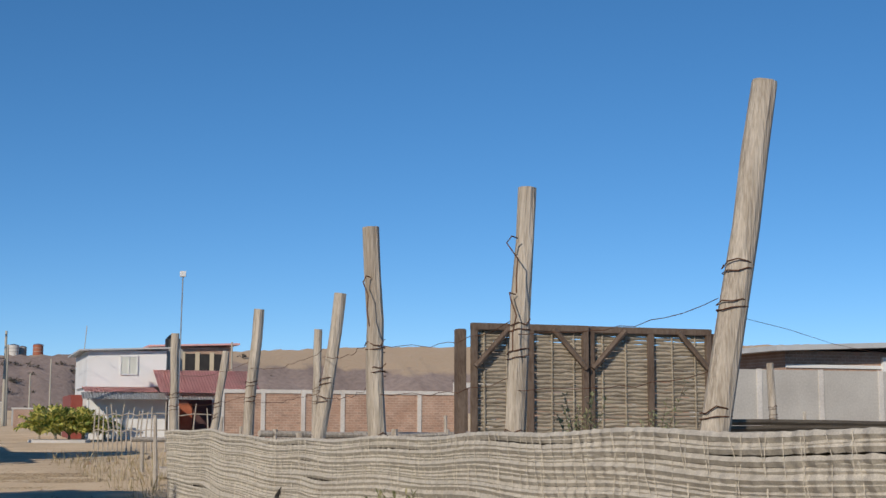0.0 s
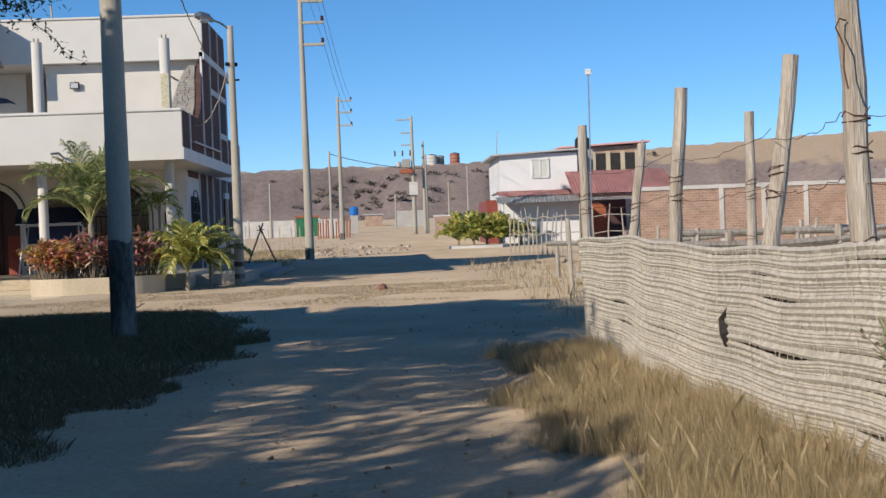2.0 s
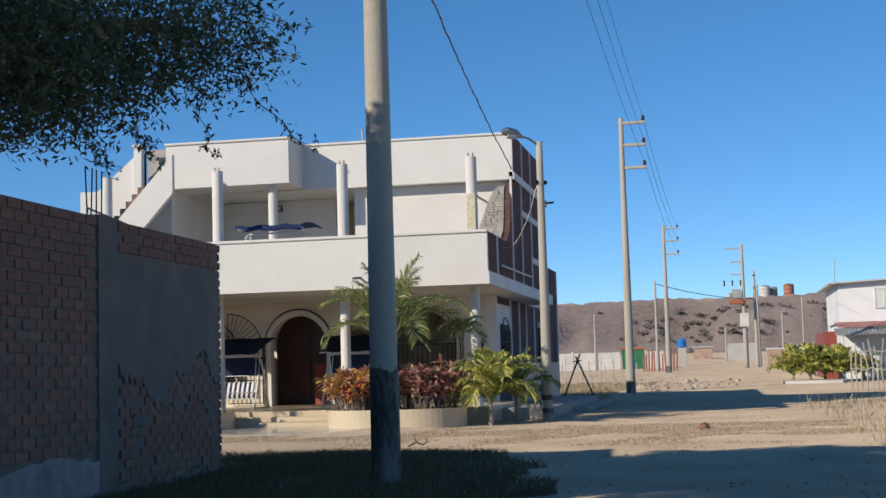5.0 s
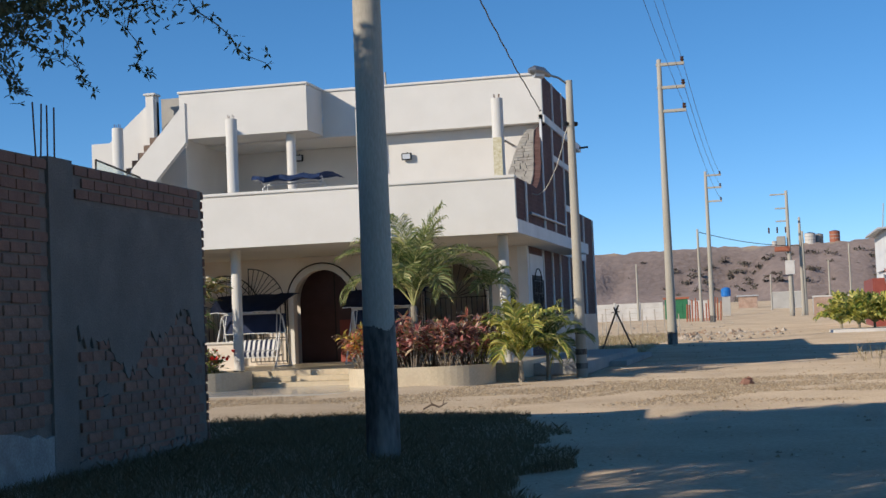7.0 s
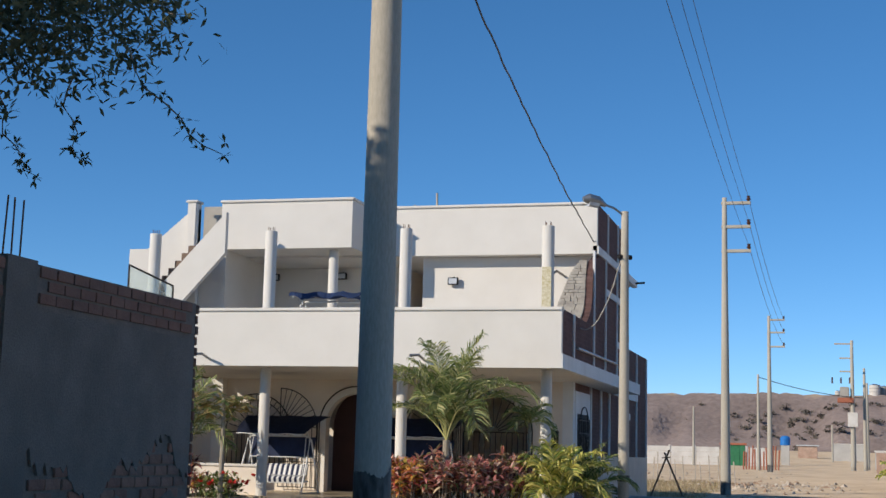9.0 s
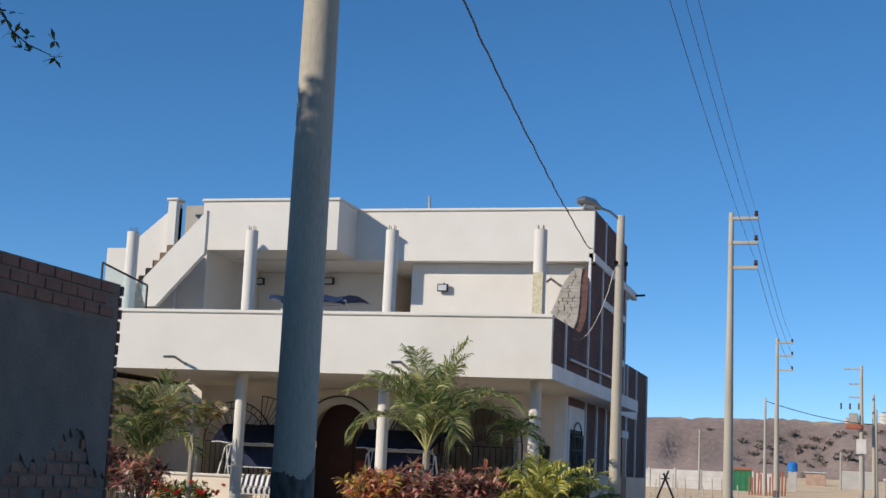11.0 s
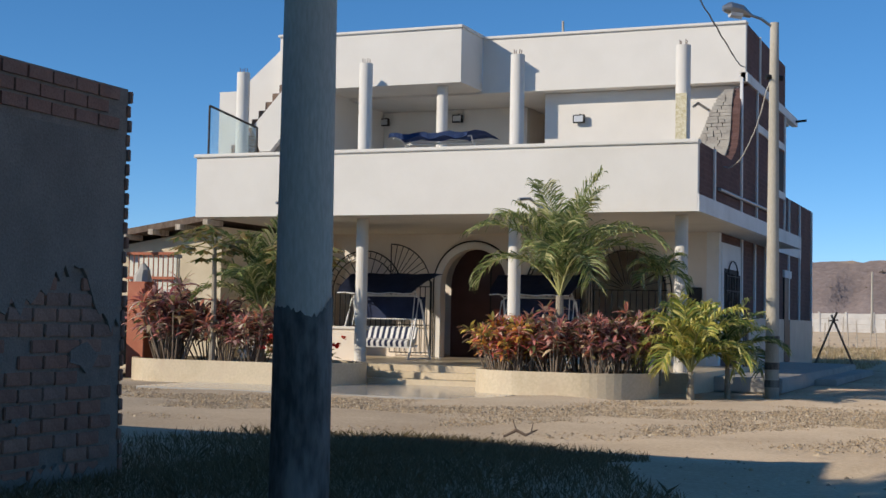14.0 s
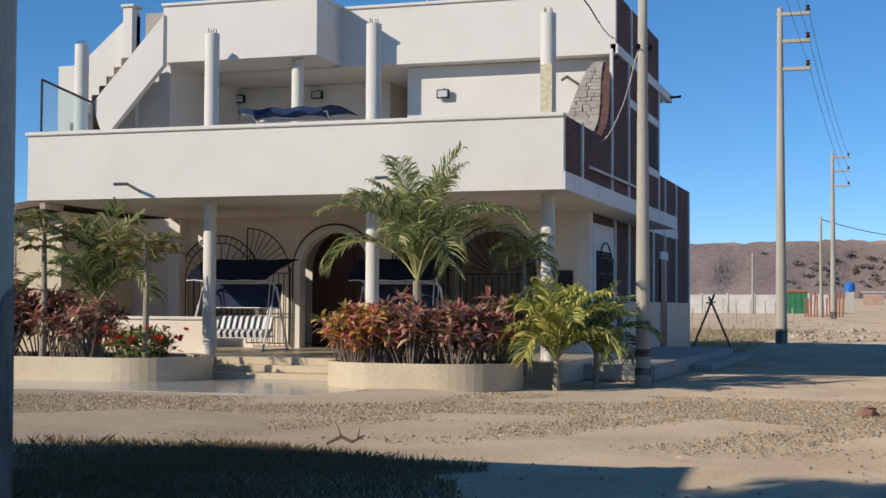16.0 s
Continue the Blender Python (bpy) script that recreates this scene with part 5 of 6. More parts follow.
for (x, y, bx, by, h, r, s) in ((2.96, -7.3, 2.4, -7.3, 2.72, 0.062, 1), (2.51, -5.6, 2.35, -5.6, 2.49, 0.055, 2), (2.0, -4.3, 2.11, -4.3, 2.42, 0.056, 3),
                                (2.28, -2.5, 1.93, -2.5, 2.17, 0.05, 4), (2.12, -0.2, 1.94, -0.2, 2.22, 0.05, 5), (1.68, 1.95, 1.7, 1.95, 2.12, 0.045, 6),
                                (3.45, 3.0, 3.42, 3.0, 2.27, 0.05, 7), (2.4, 3.0, 2.1, 3.0, 2.0, 0.045, 8), (3.1, -9.6, 2.7, -9.6, 2.5, 0.06, 9)):
    fence_post(x, y, bx, by, h, r, s)
for z, sg in ((1.75, 0.06), (1.45, 0.04)):
    pts_ = [(2.7, -7.3), (2.42, -5.6), (2.03, -4.3), (2.15, -2.5), (2.05, -0.2), (1.7, 1.95)]
    for a, b in zip(pts_, pts_[1:]):
        wire("barbed_wire", (a[0], a[1], z), (b[0], b[1], z - 0.05), sg, 0.002, "rusty fence wire strung between posts", "rust", 14, 0.012)
wire("barbed_wire", (2.42, -5.6, 1.66), (5.5, 2.2, 1.72), 0.08, 0.0018, "rusty fence wire strung to the gate", "rust", 16, 0.02)
wire("barbed_wire", (2.75, -7.3, 1.68), (9.5, -3.5, 1.66), 0.15, 0.0012, "rusty fence wire strung across the yard", "rust", 16, 0.02)
for (x, y, z, s) in ((2.42, -5.68, 2.2, 1), (2.42, -5.65, 1.9, 2), (1.98, -4.36, 2.1, 3)):
    q = random.Random(s)
    pts_ = [(x - 0.05 * k * q.uniform(0.4, 0.9) * (1 if k < 3 else 0.3), y - 0.02 * k, z + 0.02 * math.sin(k * 1.2) - 0.012 * k * k) for k in range(6)]
    tagged(link("loose_wire", tube(pts_, 0.004, 4), "rust"), "loose curl of rusty wire on a post", "wire", "loose wires")

# gate of two reed leaves behind the fence
gate = thing("yard_gate", "double yard gate of woven reed in a dark timber frame", "gate", (6.6, 2.5, 0))
ginv = Matrix.Translation((-6.6, -2.5, 0))


def gp_(name, bm, material, label=""):
    ob = part(name, bm, material, gate, label)
    ob.matrix_parent_inverse = ginv
    return ob


for x0, x1, y0, y1 in ((5.12, 6.5, 2.45, 2.5), (6.6, 8.15, 2.5, 2.55)):
    q = random.Random(int(x0 * 10))
    for k in range(46):
        z = 0.26 + k * 0.0445
        pts_ = [(x0 + (x1 - x0) * j / 14, y0 + 0.012 * ((j // 2 + k) % 2), z + q.uniform(-0.008, 0.008)) for j in range(15)]
        gp_("reed", tube(pts_, [0.024 * q.uniform(0.8, 1.15) for _ in pts_], 5), "gatereed")
    for j in range(5):
        x = x0 + (x1 - x0) * (j + 0.5) / 5
        gp_("weave_stick", tube([(x, y0 - 0.03, 0.2), (x + q.uniform(-0.02, 0.02), y0 - 0.025, 2.28)], 0.012, 5), "gatereed")
    for x in (x0, (x0 + x1) / 2, x1):
        gp_("upright", box(x - 0.04, x + 0.04, y0 - 0.08, y0 - 0.03, 0.1, 2.32, 0.008), "darkwood")
    gp_("top_rail", box(x0 - 0.04, x1 + 0.04, y0 - 0.085, y0 - 0.02, 2.27, 2.35, 0.008), "darkwood")
    for xa, xb in ((x0, x0 + 0.42), (x1, x1 - 0.42)):
        gp_("brace", tube([(xa, y0 - 0.1, 1.85), (xb, y0 - 0.1, 2.3)], 0.035, 6), "darkwood")
gp_("gate_post", box(4.93, 5.03, 2.4, 2.55, 0, 2.28, 0.01), "darkwood")
gp_("gate_post", box(8.2, 8.3, 2.45, 2.6, 0, 2.3, 0.01), "darkwood")

# low reed fence and posts further in
lowf = thing("low_reed_fence", "low brown woven reed fence inside the yard", "fence", (12, 8, 0))
linv = Matrix.Translation((-12, -8, 0))
for k in range(14):
    pts_ = [(8.3 + 1.2 * j, 3.2 + 0.35 * j, 0.25 + 0.075 * k + 0.015 * math.sin(j + k)) for j in range(11)]
    part("reed", tube(pts_, 0.042, 5), "gapshade_brownreed", lowf).matrix_parent_inverse = linv
fence_post(10.15, 4.3, 10.25, 4.3, 2.05, 0.055, 14)
lf2 = thing("low_reed_fence", "low brown woven reed fence inside the yard", "fence", (4, 7, 0))
linv2 = Matrix.Translation((-4, -7, 0))
for k in range(10):
    pts_ = [(2.2 + 0.9 * j, 5.5 + 0.8 * math.sin(j), 0.2 + 0.075 * k + 0.015 * math.sin(j + k)) for j in range(9)]
    part("reed", tube(pts_, 0.042, 5), "gapshade_brownreed", lf2).matrix_parent_inverse = linv2

# ---------------------------------------------------------------- yards on the far side of the fence
yw = thing("yard_wall", "long red brick yard wall with concrete posts and capping", "wall", (18, 40, 0))
yinv = Matrix.Translation((-18, -40, 0))


def yp(name, bm, material, label=""):
    ob = part(name, bm, material, yw, label)
    ob.matrix_parent_inverse = yinv
    return ob


for k in range(13):
    x0, x1 = 8.8 + 1.55 * k, 8.8 + 1.55 * (k + 1)
    if k == 6:
        continue
    yp("brick_panel", box(x0 + 0.08, x1 - 0.08, 40, 40.15, 0.3, 2.3), "farbrick", "rough red brick panel")
    yp("post", box(x0 - 0.08, x0 + 0.08, 39.96, 40.19, 0, 2.45), "panelwall")
    yp("foot", box(x0 - 0.08, x1 - 0.08, 39.9, 40.2, 0, 0.32), "panelwall")
    yp("cap", box(x0 - 0.07, x1 - 0.09, 39.95, 40.2, 2.3, 2.44), "panelwall")
yp("doorway_frame", box(18.02, 18.16, 39.9, 40.2, 0, 2.6), "panelwall")
yp("doorway_frame", box(19.55, 19.69, 39.9, 40.2, 0, 2.6), "panelwall")
yp("lintel", box(18.02, 19.69, 39.9, 40.2, 2.6, 2.8), "panelwall")
yp("door_leaf", box(18.16, 18.6, 40.05, 40.1, 0.05, 2.55), "darkwood", "dark doorway")
gw = link("block_wall", box(17.6, 34, 20, 20.2, 0, 2.65), "block")
tagged(gw, "grey rendered block yard wall", "wall")
for k in range(9):
    j = part("pilaster", box(17.6 + 1.9 * k, 17.75 + 1.9 * k, 19.97, 20.0, 0, 2.67), "panelwall", gw)
bh = thing("brick_house", "low red brick house with a tin roof behind a wall", "house", (26, 24, 0))
binv = Matrix.Translation((-26, -24, 0))
for nm, bm_, m_ in (("wall", box(22.3, 34, 23, 32, 0, 3.35), "farbrick"), ("roof", prism([(21.6, 3.3), (34.5, 3.85), (34.5, 4.0), (21.6, 3.45)], 22.3, 32.5), "greysheet"),
                    ("white_pier", box(25.6, 25.95, 22.9, 23.0, 0, 3.2), "whitewash"), ("white_band", box(22.3, 34, 22.95, 23.0, 2.85, 2.95), "whitewash"), ("window", box(26.4, 27.6, 22.94, 23.0, 1.5, 2.7), "dark")):
    part(nm, bm_, m_, bh).matrix_parent_inverse = binv
# timber and scrap in the yard
for k in range(7):
    q = random.Random(40 + k)
    x, y = 3.6 + 2.1 * k, 12 + q.uniform(0, 12)
    lg = link("timber_log", tube([(x, y, 0.16), (x + q.uniform(2, 3.5), y + q.uniform(-0.5, 0.5), 0.2)], [0.14, 0.1], 9, rough=0.08, rng=q), "wood")
    tagged(lg, "bleached timber log lying in the yard", "log", "yard logs")
for k in range(9):
    q = random.Random(60 + k)
    x, y = 3.2 + 1.7 * k, 10 + q.uniform(0, 16)
    h = q.uniform(1.0, 1.6)
    st = link("yard_stake", tube([(x, y, -0.1), (x + q.uniform(-0.1, 0.1), y, h)], [0.045, 0.035], 7, rough=0.08, rng=q), "wood")
    tagged(st, "thin weathered stake in the yard", "stake", "yard stakes")

for k, (x0_, y0_, x1_, y1_, z_) in enumerate(((2.4, 6.5, 7.5, 8.0, 0.95), (5.0, 14, 11.5, 16, 1.0), (8.5, 20, 17, 21, 0.95), (3.5, 22, 9, 23, 0.8))):
    q = random.Random(90 + k)
    rl = thing("pole_rail", "low rail of rough poles across the yard", "rail", (x0_, y0_, 0), "yard rails")
    part("rail", tube([(0, 0, z_), ((x1_ - x0_) * 0.5, (y1_ - y0_) * 0.5, z_ - 0.06), (x1_ - x0_, y1_ - y0_, z_ + 0.05)], [0.06, 0.055, 0.045], 8, rough=0.1, rng=q), "wood", rl)
    for u in (0.05, 0.35, 0.65, 0.95):
        part("leg", tube([((x1_ - x0_) * u, (y1_ - y0_) * u, -0.1), ((x1_ - x0_) * u, (y1_ - y0_) * u, z_ + 0.25 * q.random())], 0.05, 7, rough=0.1, rng=q), "wood", rl)

# ---------------------------------------------------------------- white house at the end of the road
wh = thing("white_house", "white two-storey house with red sheet roofs and a grey porch roof", "house", (10, 66, 0.3))
winv = Matrix.Translation((-10, -66, -0.3))


def hh(name, bm, material, label="", parent=None):
    ob = part(name, bm, material, parent or wh, label)
    ob.matrix_parent_inverse = winv if parent is None else parent.matrix_world.inverted()
    return ob


G0 = 0.3
hh("ground_floor", box(5.9, 15.0, 65.5, 74, G0 - 0.4, 3.1), "whitewash", "whitewashed wall")
hh("upper_floor", box(5.75, 9.9, 63.9, 72, 3.05, 5.0), "whitewash", "whitewashed upper storey")
hh("upper_roof", prism([(5.3, 4.92), (10.1, 5.12), (10.1, 5.2), (5.3, 5.0)], 63.5, 72.4), "greysheet")
w_ = hh("window", box(7.5, 8.35, 63.86, 63.9, 3.75, 4.65), "curtain", "curtained window")
for a, b, c, d in ((7.46, 7.52, 3.72, 4.68), (8.33, 8.39, 3.72, 4.68), (7.46, 8.39, 4.64, 4.7), (7.46, 8.39, 3.68, 3.75), (7.89, 7.94, 3.72, 4.66)):
    hh("frame", box(a, b, 63.83, 63.885, c, d), "whitepaint", parent=w_)
hh("back_storey", box(10.0, 14.6, 70.5, 76, 3.0, 5.6), "farbrick", "unpainted red brick upper storey")
hh("back_roof", prism([(9.7, 5.55), (15, 5.75), (15, 5.85), (9.7, 5.65)], 70, 76.5), "redroof")
for k in range(4):
    hh("upper_window", box(11.0 + 0.85 * k, 11.6 + 0.85 * k, 70.44, 70.5, 4.2, 5.2), "dark")
    hh("mullion", box(11.6 + 0.85 * k, 11.85 + 0.85 * k, 70.42, 70.5, 4.1, 5.3), "ochre")


def corrugated(x0, x1, y0, z0, y1, z1, waves, material, label):
    bm = bmesh.new()
    n = waves * 4
    a = [bm.verts.new((x0 + (x1 - x0) * k / n, y0, z0 + 0.014 * math.sin(k * math.pi / 2))) for k in range(n + 1)]
    b = [bm.verts.new((x0 + (x1 - x0) * k / n, y1, z1 + 0.014 * math.sin(k * math.pi / 2))) for k in range(n + 1)]
    for k in range(n):
        bm.faces.new((a[k], a[k + 1], b[k + 1], b[k]))
    bmesh.ops.solidify(bm, geom=bm.faces[:], thickness=0.03)
    return hh("roof_sheet", bm, material, label)


corrugated(9.2, 14.5, 60.8, 2.72, 63.9, 3.98, 34, "redroof", "red corrugated roof sheet")
corrugated(5.5, 9.25, 61.6, 2.74, 63.88, 3.04, 24, "redroof", "red corrugated roof sheet")
corrugated(5.3, 14.7, 60.6, 2.36, 61.7, 2.71, 60, "greysheet", "grey corrugated porch roof")
hh("porch_wall", box(5.75, 9.7, 62.2, 62.4, G0 - 0.4, 2.72), "whitewash")
hh("porch_wall", box(12.6, 14.9, 62.2, 62.4, G0 - 0.4, 2.6), "whitewash")
hh("porch_back", box(9.7, 12.6, 65.0, 65.2, G0 - 0.4, 2.8), "redwood", "dark red recessed porch wall")
hh("orange_door", box(10.6, 11.5, 64.93, 65.0, G0 - 0.1, 2.2), "rustred", "orange-brown door")
for x in (5.6, 9.7, 12.6, 14.6):
    hh("porch_post", tube([(x, 60.75, G0 - 0.4), (x, 60.75, 2.38)], 0.06, 8), "whitepaint")
hh("red_gate", box(5.0, 5.55, 63.5, 63.6, G0 - 0.4, 2.6), "reddoor", "red sheet-metal side gate")
hh("side_screen", box(4.95, 5.05, 63.6, 70, G0 - 0.4, 2.6), "reddoor")
tk = hh("roof_tank", tube([(10.5, 66, 5.2), (10.5, 66, 5.75), (10.5, 66, 5.95), (10.5, 66, 6.05)], [0.42, 0.42, 0.25, 0.12], 14), "blacktank", "black plastic roof water tank")
hh("tank_stand", box(10.0, 11.0, 65.6, 66.5, 4.0, 5.2), "concrete")
ms = thing("antenna_mast", "tall thin metal mast with a small white box on top", "mast", (10.0, 60, 0.3))
part("mast_pole", tube([(0, 0, -0.1), (0.1, 0, 8.4)], 0.035, 7), "steel", ms)
part("mast_box", box(-0.05, 0.25, -0.12, 0.12, 8.35, 8.65, 0.02), "whitepaint", ms)
palm((6.5, 61.0, 0.25), 0.4, 10, 1.1, 0.45, "leaf", 41, "small green palm by the white house porch", 0.08, wide=0.04)
for k, (x, y, s) in enumerate(((3.9, 58.0, 1), (4.6, 58.8, 2), (3.2, 59.0, 3), (5.2, 58.2, 4))):
    palm((x, y, 0.25), 0.3, 30, 1.35, 0.5, "leafy", 50 + s, "bushy yellow-green palm clump in a kerbed bed", 0.07, 0.0, (0.5, 1.55), 20, (0.2, 1.4), 0.06)
kb = link("bed_kerb", prism([(2.8, 56.8), (5.2, 56.6), (5.5, 57.2), (5.3, 60), (3.0, 60), (2.6, 57.6)], 0.0, 0.34, "z"), "panelwall")
tagged(kb, "pale concrete kerbed planting bed", "planter")
# stick fence in front of the white house
sf = thing("stick_fence", "low rustic fence of bare crooked sticks", "fence", (8.3, 42, 0))
sinv = Matrix.Translation((-8, -40, 0))
for k in range(26):
    q = random.Random(80 + k)
    x, y = (4.5 + 0.16 * k, 45.5 - 0.3 * k) if k < 12 else (6.4 + 0.55 * (k - 12), 41.9)
    h = q.uniform(1.6, 2.05)
    b = part("stick", tube([(x, y, -0.1), (x + q.uniform(-0.05, 0.05), y, h * 0.5), (x + q.uniform(-0.1, 0.1), y, h)], [0.034, 0.03, 0.022], 6), "wood", sf)
    b.matrix_parent_inverse = sinv
for z in (0.85, 1.5):
    pts_ = [(4.5 + 0.16 * k, 45.5 - 0.3 * k, z + 0.05 * math.sin(k * 1.9)) for k in range(12)] + [(6.4 + 0.55 * k, 41.9, z + 0.05 * math.sin(k * 2.3)) for k in range(1, 15)]
    part("rail_stick", tube(pts_, 0.022, 5), "wood", sf).matrix_parent_inverse = sinv

# ---------------------------------------------------------------- far end of the road
def pz(x, y):
    return gz(x, y)


fw = thing("panel_wall", "long pale precast concrete panel wall", "wall", (-30, 135, 0.85))
fwi = Matrix.Translation((30, -135, -0.85))
for k in range(24):
    x0 = -64 + 2.45 * k
    if k == 22:
        continue
    for j in range(4):
        part("panel", box(x0 + 0.1, x0 + 2.35, 135, 135.08, 0.6 + 0.5 * j, 1.08 + 0.5 * j), "panelwall", fw).matrix_parent_inverse = fwi
    part("post", box(x0 - 0.08, x0 + 0.1, 134.93, 135.12, 0.5, 2.72), "panelwall", fw).matrix_parent_inverse = fwi
gg = link("green_gate", box(-10.0, -7.75, 134.9, 135.0, 0.6, 2.8), "green")
tagged(gg, "green painted sheet-metal gate in the panel wall", "gate")
part("gate_header", box(-10.15, -7.6, 134.8, 135.1, 2.8, 3.0), "rustred", gg)
for k in range(5):
    part("gate_rib", box(-9.95 + 0.52 * k, -9.85 + 0.52 * k, 134.86, 134.9, 0.6, 2.8), "green", gg)
bt = link("blue_tank", tube([(-4.2, 142, 2.95), (-4.2, 142, 3.6), (-4.2, 142, 3.8), (-4.2, 142, 3.9)], [0.5, 0.5, 0.4, 0.18], 14), "bluetank")
part("tank_stand", box(-4.6, -3.8, 141.6, 142.4, 0.6, 2.95), "block", bt, "grey block tank stand")
tagged(bt, "blue plastic water tank on a grey block stand", "water tank")
for k in range(13):
    q = random.Random(140 + k)
    st = link("palisade_stake", tube([(-6.35 + 0.22 * k, 108, 0.5), (-6.35 + 0.22 * k + q.uniform(-0.1, 0.1), 108, q.uniform(2.0, 2.6))], 0.06, 6), "rustred")
    tagged(st, "reddish wooden palisade stake", "stake", "palisade stakes")
for x0, x1, y, h, m_, lb in ((4.0, 14, 128, 1.6, "block", "grey block wall by the road"), (3.4, 13.0, 104, 1.5, "farbrick", "low brick plot wall by the road"), (0.5, 4.5, 175, 2.0, "block", "distant grey wall"), (10, 30, 120, 2.2, "panelwall", "pale plot wall")):
    z = gz(x0, y)
    ob = link("plot_wall", box(x0, x1, y, y + 0.2, z - 0.3, z + h), m_)
    tagged(ob, lb, "wall", "plot walls")
    part("cap", box(x0 - 0.05, x1 + 0.05, y - 0.04, y + 0.24, z + h, z + h + 0.1), "panelwall", ob)
ob = link("distant_hut", box(-4, -1.5, 190, 193, 1.2, 3.4), "farbrick")
tagged(ob, "small distant brick hut", "hut")
part("hut_roof", box(-4.2, -1.3, 189.8, 193.2, 3.4, 3.55), "greysheet", ob)
street_pole((6.6, 82, 0.45), 7.0, 0.04, 0.025, 0, "thin leaning antenna pole behind the house", group="distant poles", lean=(0.07, 0))
street_pole((13.9, 66.5, 0.3), 5.4, 0.06, 0.05, 0, "thin grey pole behind the red roof", group="distant poles")
# crossed sticks on the empty plot
cs = thing("crossed_poles", "two dark poles leaning together on the empty plot", "frame", (-4.95, 42, 0))
part("pole_leg", tube([(-0.62, 0, -0.1), (0.1, 0, 1.68)], 0.03, 6), "darkwood", cs)
part("pole_leg", tube([(0.66, 0, -0.1), (-0.06, 0, 1.6)], 0.03, 6), "darkwood", cs)
part("top_bar", tube([(-0.14, -0.03, 1.42), (0.14, -0.03, 1.45)], 0.022, 6), "darkwood", cs)
for k in range(22):
    q = random.Random(180 + k)
    x, y = -13 + 0.42 * k + q.uniform(-0.1, 0.1), 66 + q.uniform(-1, 1)
    ob = link("plot_stake", tube([(x, y, 0.1), (x + q.uniform(-0.08, 0.08), y, 0.25 + q.uniform(0.9, 1.5))], 0.03, 5), "wood")
    tagged(ob, "thin fence stake on the empty plot", "stake", "plot stakes")


def stones(name, n, region, size, material, label, category, seed):
    """Low-poly stones strewn over a region."""
    r = np.random.RandomState(seed)
    x, y = region(r, n)
    s = size[0] + (size[1] - size[0]) * r.rand(n) ** 3
    base = np.array([(1, 0, 0), (-0.5, 0.87, 0), (-0.5, -0.87, 0), (0, 0, 0.8), (0.3, 0.5, 0.55)])
    a = r.uniform(0, 6.28, n)
    v = base[None] * (1 + r.uniform(-0.35, 0.35, (n, 5, 3)))
    c, sn = np.cos(a)[:, None], np.sin(a)[:, None]
    v = np.stack([v[..., 0] * c - v[..., 1] * sn, v[..., 0] * sn + v[..., 1] * c, v[..., 2]], -1) * s[:, None, None]
    v += np.stack([x, y, ground_z(x, y) - 0.1 * s], -1)[:, None]
    f = np.array([(0, 4, 3), (4, 1, 3), (1, 2, 3), (2, 0, 3), (0, 1, 4)])
    fs = (np.arange(n)[:, None, None] * 5 + f[None]).reshape(-1, 3)
    return tagged(raw(name, v.reshape(-1, 3), fs, material), label, category, kind="stuff")


stones("gravel", 80000, lambda r, n: (r.uniform(-15, 2.5, n), 14.3 + 8.0 * r.beta(1.5, 1.3, n)), (0.006, 0.026), "gravel", "pale loose gravel in front of the house", "gravel", 1)
stones("road_pebbles", 7000, lambda r, n: (r.normal(-0.3, 2.6, n), r.uniform(-10, 48, n)), (0.005, 0.03), "gravel", "scattered pebbles on the dirt road", "pebbles", 2)
stones("rubble_heap", 500, lambda r, n: (r.normal(-3.2, 2.0, n), r.normal(60, 3.5, n)), (0.03, 0.2), "rubble", "low heap of pale broken rubble", "rubble", 3)
stones("plot_rubble", 500, lambda r, n: (r.uniform(-16, -2, n), r.uniform(46, 95, n)), (0.02, 0.14), "rubble", "rubble strewn over the empty plot", "rubble", 4)
stones("yard_rubble", 1500, lambda r, n: (r.uniform(3, 22, n), r.uniform(6, 38, n)), (0.02, 0.15), "rubble", "rubble strewn over the yard", "rubble", 5)
dm = link("stone", tube([(-0.3, 19.5, -0.03), (-0.28, 19.5, 0.06), (-0.25, 19.52, 0.1)], [0.13, 0.11, 0.05], 7, rough=0.2, rng=random.Random(2)), "brick")
tagged(dm, "reddish stone lying on the gravel", "stone")


def grass(name, n, region, h, w, material, label, seed, lean=0.5):
    r = np.random.RandomState(seed)
    x, y = region(r, n)
    n = len(x)
    hh_ = h[0] + (h[1] - h[0]) * r.rand(n) ** 2.2
    a = r.uniform(0, 6.28, n)
    z = ground_z(x, y) - 0.01
    d = np.stack([np.cos(a), np.sin(a)], -1)
    b = r.uniform(0, 6.28, n)
    l_ = hh_ * lean * r.rand(n)
    base = np.stack([x, y, z], -1)
    ww = w * r.uniform(0.6, 1.3, n)
    s = np.concatenate([d * ww[:, None], np.zeros((n, 1))], -1)
    tip = base + np.stack([np.cos(b) * l_, np.sin(b) * l_, hh_], -1)
    mid = base + np.stack([np.cos(b) * l_ * 0.35, np.sin(b) * l_ * 0.35, hh_ * 0.6], -1)
    v = np.stack([base - s, base + s, mid + s * 0.7, tip, mid - s * 0.7], 1).reshape(-1, 3)
    f = np.arange(n * 5).reshape(-1, 5)
    return tagged(raw(name, v, f, material), label, "grass", kind="stuff")


